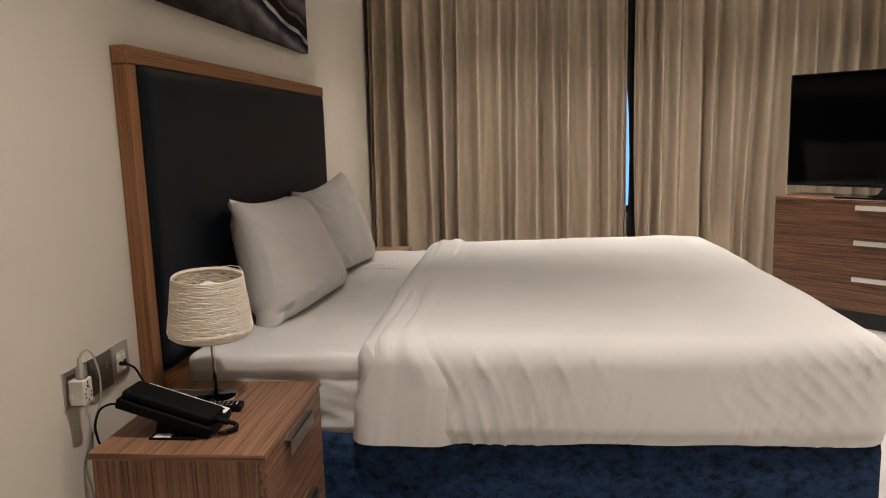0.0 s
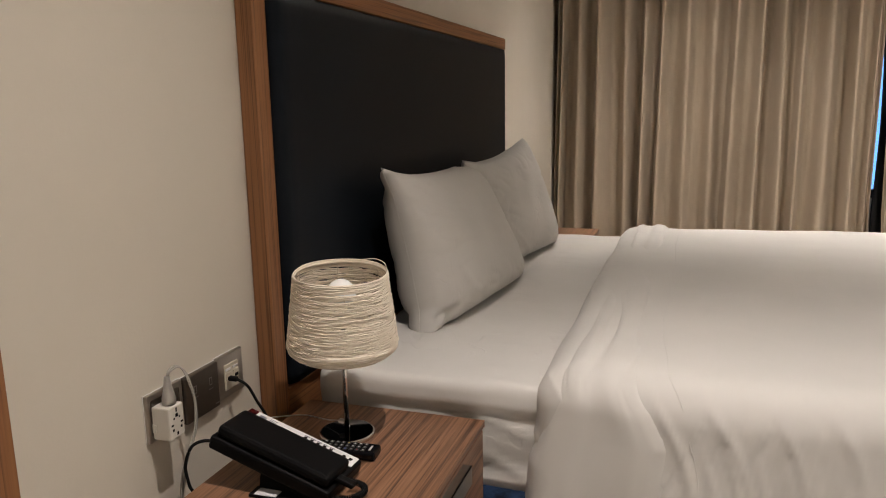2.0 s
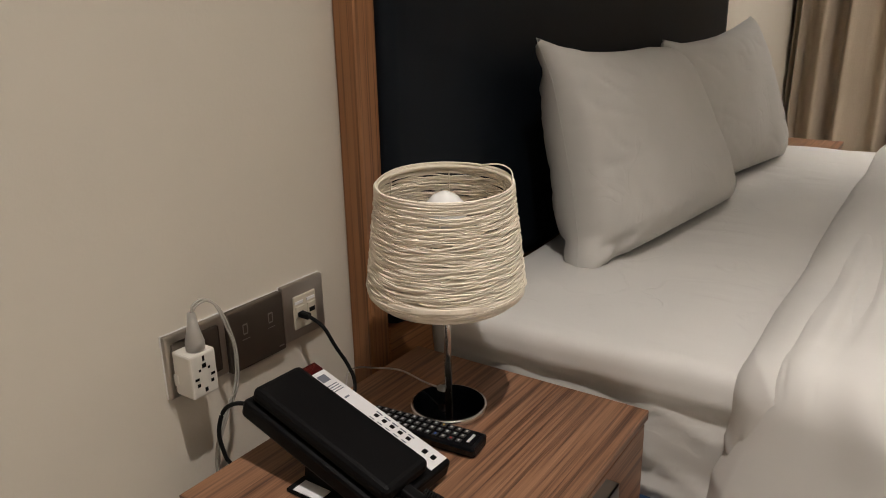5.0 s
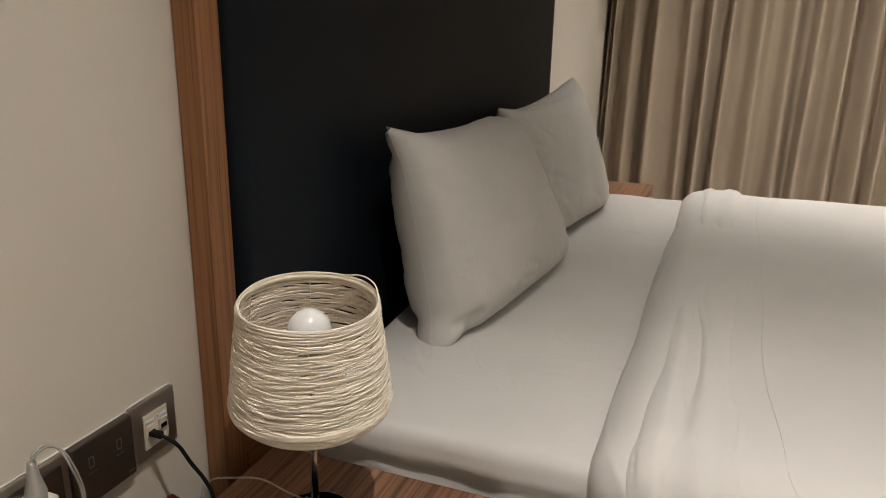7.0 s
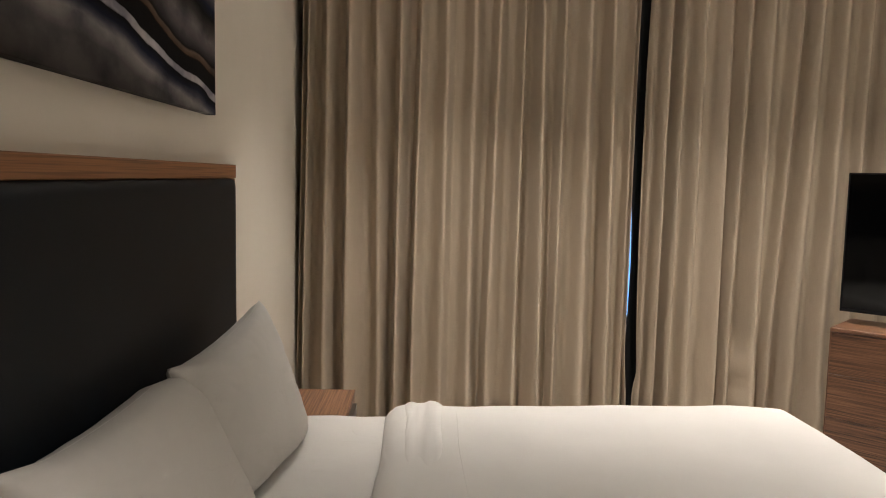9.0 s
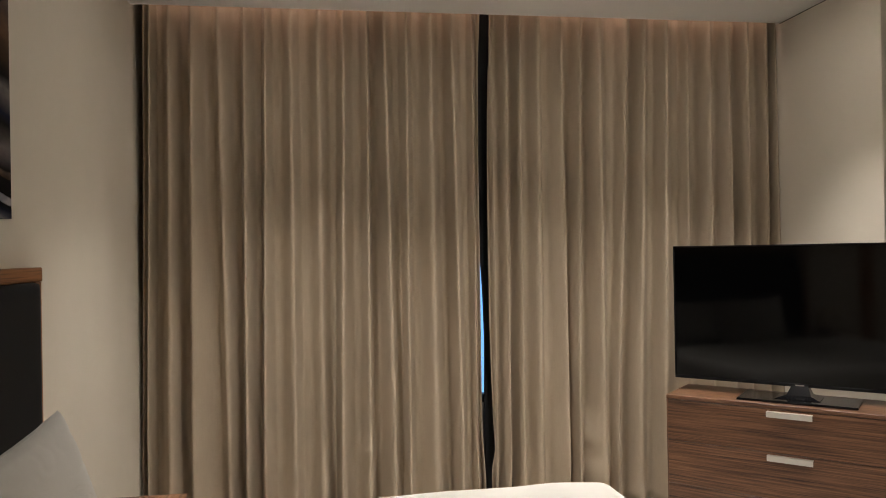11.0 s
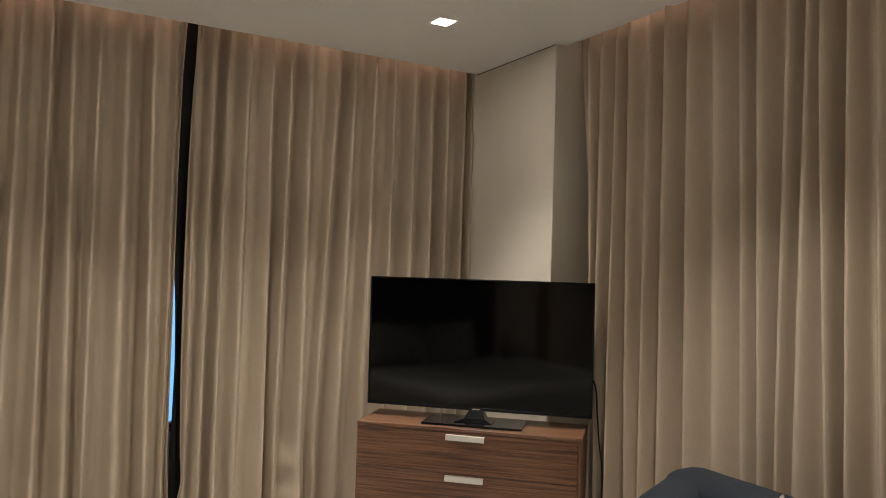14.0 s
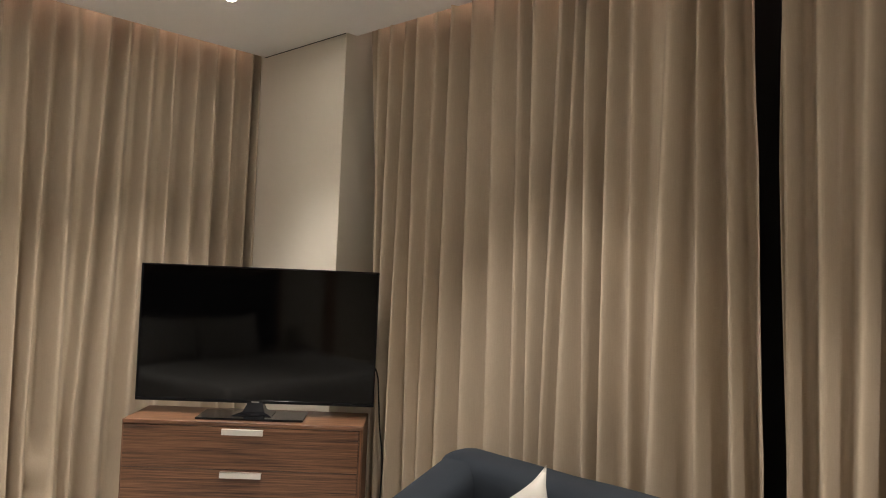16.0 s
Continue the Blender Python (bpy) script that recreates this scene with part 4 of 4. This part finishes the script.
for k in range(134):
    h0, p1, p2, p3 = 0.10 + 0.79 * (k + rnd.uniform(-0.6, 0.6)) / 134, rnd.uniform(0, 6.3), rnd.uniform(0, 6.3), rnd.uniform(0, 6.3)
    a1, a2 = rnd.uniform(0.008, 0.024), rnd.uniform(0.003, 0.010)
    m1, m2 = rnd.choice((1, 2, 3, 3)), rnd.choice((5, 6, 8))
    strand(lambda a: h0 + a1 * math.sin(m1 * a + p1) + a2 * math.sin(m2 * a + p2), lambda a: 0.0012 * math.sin(3 * a + p3) + 0.0008 * math.sin(11 * a + p1), rnd.uniform(0.0009, 0.0013))
for k in range(15):
    p = rnd.uniform(0, 6.3)
    strand(lambda a: 0.0 + 0.0085 * k + 0.003 * math.sin(2 * a + p), lambda a: 0.0012 * math.sin(4 * a + p), 0.0015)
for k in range(12):
    p = rnd.uniform(0, 6.3)
    strand(lambda a: 0.905 + 0.0086 * k + 0.003 * math.sin(2 * a + p), lambda a: 0.0010 * math.sin(4 * a + p), 0.0015)
strands.transform(LEAN)
part("twine", strands, STRAW, shade, "wound paper twine", smooth=True, kind="stuff")
for h0, h1 in ((0.0, 0.09), (0.95, 0.985)):
    band = bmesh.new()
    n = 64
    ra = [band.verts.new((LX + (lerp_table(SHADE, h0) - 0.0015) * math.cos(2 * math.pi * k / n), LY + (lerp_table(SHADE, h0) - 0.0015) * math.sin(2 * math.pi * k / n), 0.727 + 0.160 * h0)) for k in range(n)]
    rb = [band.verts.new((LX + (lerp_table(SHADE, h1) - 0.0015) * math.cos(2 * math.pi * k / n), LY + (lerp_table(SHADE, h1) - 0.0015) * math.sin(2 * math.pi * k / n), 0.727 + 0.160 * h1)) for k in range(n)]
    for k in range(n):
        band.faces.new((ra[k], ra[(k + 1) % n], rb[(k + 1) % n], rb[k]))
    band.transform(LEAN)
    ob = part("rim_band", band, STRAW, shade, "densely wound rim", smooth=True)
    so = ob.modifiers.new("thick", "SOLIDIFY")
    so.thickness = 0.002
wires = bmesh.new()
for k in range(6):
    a = k * math.pi / 3
    add_tube(wires, [(LX + lerp_table(SHADE, h) * 0.97 * math.cos(a), LY + lerp_table(SHADE, h) * 0.97 * math.sin(a), 0.727 + 0.160 * h) for h in (0.03, 0.25, 0.5, 0.75, 0.93)], 0.0009, 5)
for k in range(3):
    a = 0.4 + k * 2 * math.pi / 3
    add_tube(wires, [(LX + 0.016 * math.cos(a), LY + 0.016 * math.sin(a), 0.795), (LX + 0.104 * math.cos(a), LY + 0.104 * math.sin(a), 0.745)], 0.0013, 5)
wires.transform(LEAN)
part("wire_frame", wires, STRAW, shade, "thin wire frame")
loose = smooth_path([(LX + 0.005, LY + 0.091, 0.888), (LX + 0.035, LY + 0.086, 0.894), (LX + 0.064, LY + 0.066, 0.894), (LX + 0.084, LY + 0.034, 0.887), (LX + 0.092, LY + 0.012, 0.872)], 8)
twig = add_tube(bmesh.new(), loose, 0.0011, 5)
twig.transform(LEAN)
part("loose_strand", twig, STRAW, shade, "loose strand of twine", smooth=True)
part("cord_clip", box(LX - 0.018, LX - 0.004, LY - 0.006, LY + 0.004, NT + 0.026, NT + 0.034, 0.002), CLEAR, lamp)
part("cord", add_tube(bmesh.new(), smooth_path([(LX - 0.016, LY - 0.001, NT + 0.030), (0.190, -0.075, NT + 0.020), (0.13, -0.055, NT + 0.014), (0.085, -0.060, NT + 0.008), (0.050, -0.075, NT + 0.004), (0.040, -0.085, NT - 0.02), (0.040, -0.09, 0.40)], 10), 0.0015, 6), CLEAR, lamp, "clear power cord", smooth=True)


# ---- telephone ----
phone = thing("telephone", 0.235, -0.285, NT, label="black desk telephone with white speed-dial label on a tilted body", category="telephone")
PM = pose(0.225, -0.300, 0.596, 0, 17.0, -2)


def tilted(bm):
    bm.transform(PM)
    return bm


body = part("body", tilted(box(-0.120, 0.122, -0.058, 0.070, -0.014, 0.012, 0.005, 2)), BLACK, phone, "black plastic body")
bm = box(-0.112, 0.115, -0.053, 0.028, 0.0125, 0.035, 0.009, 3)
for v in bm.verts:
    v.co.z -= 0.010 * max(0.0, 1 - abs(v.co.x) / 0.09) if v.co.z > 0.02 else 0.0
bm.transform(PM)
part("handset", bm, BLACK, phone, "black handset in its cradle")
label_strip = part("label_strip", tilted(box(-0.100, 0.116, 0.034, 0.066, 0.0123, 0.0138, 0.0005)), PAPER, body, "white paper speed-dial label")
part("message_lamp", tilted(box(-0.1195, -0.101, 0.033, 0.067, 0.010, 0.0142, 0.002)), RED_LENS, body, "dark red message lamp")
for k in range(5):
    part("key", tilted(box(0.008 + 0.0145 * k, 0.016 + 0.0145 * k, 0.0315, 0.0355, 0.0138, 0.0160, 0.001)), BLACK, body)
for k in range(5):
    part("key", tilted(box(0.006 + 0.0135 * k, 0.0125 + 0.0135 * k, 0.050, 0.056, 0.0138, 0.0152, 0.0006)), BLACK, body)
for k in range(2):
    part("key", tilted(box(0.088 + 0.0135 * k, 0.0945 + 0.0135 * k, 0.048, 0.056, 0.0138, 0.0152, 0.0006)), BLACK, body)
    part("key", tilted(box(0.086 + 0.0135 * k, 0.094 + 0.0135 * k, 0.0315, 0.0355, 0.0138, 0.0160, 0.001)), BLACK, body)
bars = bmesh.new()
for k in range(5):
    add_box(bars, 0.004 + 0.0135 * k, 0.014 + 0.0135 * k, 0.0585, 0.0605, 0.0138, 0.0141)
    add_box(bars, 0.004 + 0.0135 * k, 0.012 + 0.0135 * k, 0.0445, 0.0460, 0.0138, 0.0141)
for k in range(4):
    add_box(bars, -0.070 + 0.0042 * k, -0.0685 + 0.0042 * k, 0.038, 0.060, 0.0138, 0.0141)
add_box(bars, -0.092, -0.078, 0.044, 0.058, 0.0138, 0.0141)
add_box(bars, -0.042, -0.039, 0.046, 0.054, 0.0138, 0.0141)
part("print", tilted(bars), GREY_INK, label_strip, "small printed marks", kind="stuff")
bm = bmesh.new()
pts = [(0.195, 0.0), (0.300, 0.0), (0.300, 0.026), (0.245, 0.048), (0.205, 0.060)]
lo = [bm.verts.new((x, -0.340, NT + z)) for x, z in pts]
hi = [bm.verts.new((x, -0.225, NT + z)) for x, z in pts]
bm.faces.new(lo), bm.faces.new(hi)
for k in range(5):
    bm.faces.new((lo[k], lo[(k + 1) % 5], hi[(k + 1) % 5], hi[k]))
part("stand", bm, BLACK, phone, "black wedge stand")
part("foot_plate", box(0.190, 0.305, -0.366, -0.335, NT + 0.0004, NT + 0.006, 0.001), BLACK, phone, "black foot plate")
part("rating_label", box(0.200, 0.242, -0.364, -0.342, NT + 0.006, NT + 0.0068), PAPER, phone, "small white rating label")
coil = bmesh.new()
core = smooth_path([(0.352, -0.300, 0.566), (0.375, -0.296, 0.558), (0.382, -0.312, 0.553), (0.362, -0.338, 0.553), (0.320, -0.350, 0.556), (0.282, -0.350, 0.558), (0.262, -0.342, 0.566)], 26)
turns = []
for i, p in enumerate(core):
    q = core[min(i + 1, len(core) - 1)] - core[max(i - 1, 0)]
    d = q.normalized()
    s = d.cross(Vector((0, 0, 1))).normalized()
    u = s.cross(d)
    for k in range(3):
        a = 2 * math.pi * (i * 3 + k) / 9.0
        turns.append(p + d * (q.length / 2 * k / 3) + 0.0048 * (math.cos(a) * s + math.sin(a) * u))
add_tube(coil, turns, 0.0014, 5)
part("coiled_cord", coil, RUBBER, phone, "black coiled handset cord", smooth=True)
part("cord_plug", tilted(box(0.116, 0.150, -0.028, -0.012, 0.016, 0.026, 0.003, 2)), BLACK, phone)
part("line_cord", add_tube(bmesh.new(), smooth_path([(0.128, -0.325, 0.607), (0.095, -0.335, 0.622), (0.066, -0.345, 0.612), (0.052, -0.350, 0.575), (0.052, -0.345, 0.535), (0.055, -0.335, 0.49), (0.05, -0.33, 0.30)], 10), 0.0030, 7), RUBBER, phone, "black line cord", smooth=True)


# ---- remote control ----
remote = thing("remote_control", 0.268, -0.174, NT, 5, label="black television remote control lying beside the lamp foot", category="remote control")
bm = box(-0.098, 0.080, -0.0205, 0.0205, 0.0, 0.0185, 0.005, 2)
for v in bm.verts:
    v.co.y *= 1.0 + 0.12 * max(0.0, v.co.x / 0.098)
    if v.co.z < 0.006:
        v.co.y *= 0.86
part("case", bm, GLOSS_BLACK, remote, local=True)
rnd = random.Random(4)
COLOURS = [plain("key_%s" % n, c, 0.5) for n, c in (("grey", (0.32, 0.31, 0.30)), ("white", (0.5, 0.5, 0.5)), ("red", (0.4, 0.02, 0.02)), ("amber", (0.45, 0.28, 0.03)), ("blue", (0.05, 0.10, 0.35)), ("black", (0.012, 0.012, 0.012)))]
for i in range(13):
    for j in range(3):
        x, y = -0.088 + i * 0.0118, -0.0122 + j * 0.0122
        part("button", box(x - 0.0040, x + 0.0040, y - 0.0042, y + 0.0042, 0.0180, 0.0196, 0.0008), COLOURS[5], remote, local=True)
        c = COLOURS[2] if (i, j) == (11, 0) else COLOURS[3] if i == 9 and j == 2 else COLOURS[4] if i == 9 and j == 0 else COLOURS[rnd.choice((0, 1, 1))]
        part("legend", box(x - 0.0014, x + 0.0014, y - 0.0018, y + 0.0018, 0.0196, 0.0199), c, remote, local=True)
part("maker_mark", box(0.064, 0.068, -0.010, 0.010, 0.0184, 0.0188), COLOURS[1], remote, local=True)


# ---- wall plates, adapter, cords ----
def plate(y0, y1, z0, z1, depth, mat, label):
    t = thing("wall_plate", 0.0, (y0 + y1) / 2, z0, label=label, category="wall socket", group="bedside wall plates")
    part("cover", box(0.0005, depth, y0, y1, z0, z1, 0.003, 2), mat, t)
    bead = []
    for a, b in (((y0, z0), (y0, z1)), ((y0, z1), (y1, z1))):
        bead += [(0.0012, a[0] + (b[0] - a[0]) * k / 14 + 0.0008 * noise.noise(Vector((k * 0.9, y0 * 50, 1))), a[1] + (b[1] - a[1]) * k / 14 + 0.0012 * noise.noise(Vector((k * 1.1, y0 * 70, 5)))) for k in range(15)]
    part("filler_bead", add_tube(bmesh.new(), bead, 0.0011, 5), PLASTER, t, "rough bead of white filler")
    return t


p1 = plate(-0.384, -0.287, 0.6235, 0.7125, 0.009, STEEL, "brushed nickel wall socket plate with an adapter plugged in")
part("socket_insert", box(0.0085, 0.0110, -0.375, -0.300, 0.6345, 0.7015, 0.003, 2), DARK_STEEL, p1, "dark socket insert")
part("screw", box(0.0085, 0.0098, -0.292, -0.289, 0.6665, 0.6695, 0.001), STEEL, p1)
p2 = plate(-0.285, -0.181, 0.6185, 0.7105, 0.013, DARK_STEEL, "dark bronze touch switch plate with small etched icons")
marks = bmesh.new()
for y in (-0.256, -0.208):
    add_box(marks, 0.0128, 0.0133, y - 0.004, y + 0.004, 0.6705, 0.6725)
    add_box(marks, 0.0128, 0.0133, y - 0.0045, y - 0.003, 0.6725, 0.6845)
    add_box(marks, 0.0128, 0.0133, y + 0.003, y + 0.0045, 0.6725, 0.6845)
    add_box(marks, 0.0128, 0.0133, y - 0.0045, y + 0.0045, 0.6845, 0.6865)
    add_box(marks, 0.0128, 0.0133, y - 0.007, y + 0.007, 0.663, 0.664)
add_box(marks, 0.0128, 0.0133, -0.196, -0.186, 0.6265, 0.6285)
part("icon", marks, STEEL, p2, "small pale etched icons", kind="stuff")
p3 = plate(-0.179, -0.092, 0.6225, 0.7135, 0.010, STEEL, "brushed nickel telephone outlet plate with ivory jacks")
part("jack_insert", box(0.0095, 0.0125, -0.160, -0.112, 0.6385, 0.6925, 0.002, 2), IVORY, p3, "ivory double jack insert")
for y in (-0.149, -0.124):
    part("jack", box(0.0120, 0.0150, y - 0.009, y + 0.009, 0.6585, 0.6765, 0.001), IVORY, p3)
    part("jack_port", box(0.0148, 0.0154, y - 0.006, y + 0.006, 0.6605, 0.6675), BLACK, p3)
    part("name_slip", box(0.0120, 0.0135, y - 0.009, y + 0.009, 0.6795, 0.6845, 0.0005), PAPER, p3)

adapter = thing("plug_adapter", 0.011, -0.357, 0.6315, label="white universal plug adapter in the wall socket", category="adapter")
bm = box(0.011, 0.048, -0.377, -0.337, 0.6315, 0.6925, 0.003, 2)
part("shell", bm, WHITE_PLASTIC, adapter)
part("step", box(0.011, 0.020, -0.3783, -0.345, 0.6445, 0.6605, 0.001, 2), WHITE_PLASTIC, adapter)
for y, z, w, h in ((-0.3575, 0.6845, 0.0022, 0.005), (-0.3575, 0.6745, 0.0042, 0.0042), (-0.3575, 0.6405, 0.0030, 0.0040), (-0.372, 0.6585, 0.0042, 0.0024), (-0.343, 0.6585, 0.0042, 0.0024),
                   (-0.370, 0.6495, 0.0030, 0.0030), (-0.345, 0.6495, 0.0030, 0.0030), (-0.366, 0.6695, 0.0022, 0.0022), (-0.349, 0.6695, 0.0022, 0.0022)):
    part("pin_hole", box(0.0475, 0.0484, -0.357 + (y + 0.3575) * 0.85 - w * 0.7365, -0.357 + (y + 0.3575) * 0.85 + w * 0.7365, z - h * 0.7365, z + h * 0.7365), BLACK, adapter)

plug = thing("charger_plug", 0.034, -0.356, 0.6945, label="clear plastic plug with thin cable in the adapter", category="plug")
part("plug_body", lathe([(0.0120, 0.693), (0.0124, 0.7045), (0.0092, 0.7175), (0.0068, 0.7285), (0.0052, 0.7425), (0.0035, 0.7445)], 0.034, -0.356, 20), CLEAR, plug, "frosted clear plug body", smooth=True)
part("core", lathe([(0.005, 0.6937), (0.005, 0.7005), (0.0025, 0.7215), (0.0015, 0.7415)], 0.034, -0.356, 12), WHITE_PLASTIC, plug, smooth=True)
part("cable", add_tube(bmesh.new(), smooth_path([(0.034, -0.356, 0.7425), (0.036, -0.353, 0.7535), (0.040, -0.340, 0.7585), (0.046, -0.327, 0.7465), (0.050, -0.318, 0.7165), (0.050, -0.308, 0.6765), (0.048, -0.312, 0.6265), (0.042, -0.330, 0.585), (0.036, -0.345, 0.54), (0.036, -0.350, 0.48), (0.036, -0.35, 0.30)], 10), 0.0017, 6), CLEAR_CORD, plug, "thin milky clear cable", smooth=True)
part("cable", add_tube(bmesh.new(), smooth_path([(0.034, -0.355, 0.7425), (0.037, -0.350, 0.7515), (0.042, -0.337, 0.7555), (0.047, -0.324, 0.7435), (0.050, -0.314, 0.7165), (0.050, -0.305, 0.6765), (0.048, -0.307, 0.6265), (0.043, -0.326, 0.585), (0.037, -0.341, 0.54), (0.037, -0.346, 0.48), (0.037, -0.346, 0.30)], 10), 0.0017, 6), CLEAR_CORD, plug, "thin milky clear cable", smooth=True)

cable = thing("telephone_cable", 0.02, -0.149, 0.6645, label="black telephone cable from outlet to phone", category="cable")
part("connector", box(0.014, 0.034, -0.154, -0.144, 0.6585, 0.6685, 0.002), RUBBER, cable)
part("lead", add_tube(bmesh.new(), smooth_path([(0.032, -0.149, 0.6635), (0.050, -0.139, 0.6465), (0.060, -0.126, 0.6115), (0.068, -0.112, 0.580), (0.082, -0.112, 0.556), (0.110, -0.145, 0.551), (0.140, -0.200, 0.556), (0.165, -0.235, 0.580)], 10), 0.0030, 7), RUBBER, cable, smooth=True)

tv_cord = thing("power_cable", 3.79, 2.234, 0.0, label="black television power cable hanging beside the chest", category="cable")
part("lead", add_tube(bmesh.new(), smooth_path([(3.70, 2.368, 1.12), (3.77, 2.293, 1.02), (3.79, 2.283, 0.86), (3.79, 2.266, 0.72), (3.79, 2.234, 0.55), (3.785, 2.234, 0.30), (3.785, 2.234, 0.006)], 8), 0.0042, 7), RUBBER, tv_cord, smooth=True)
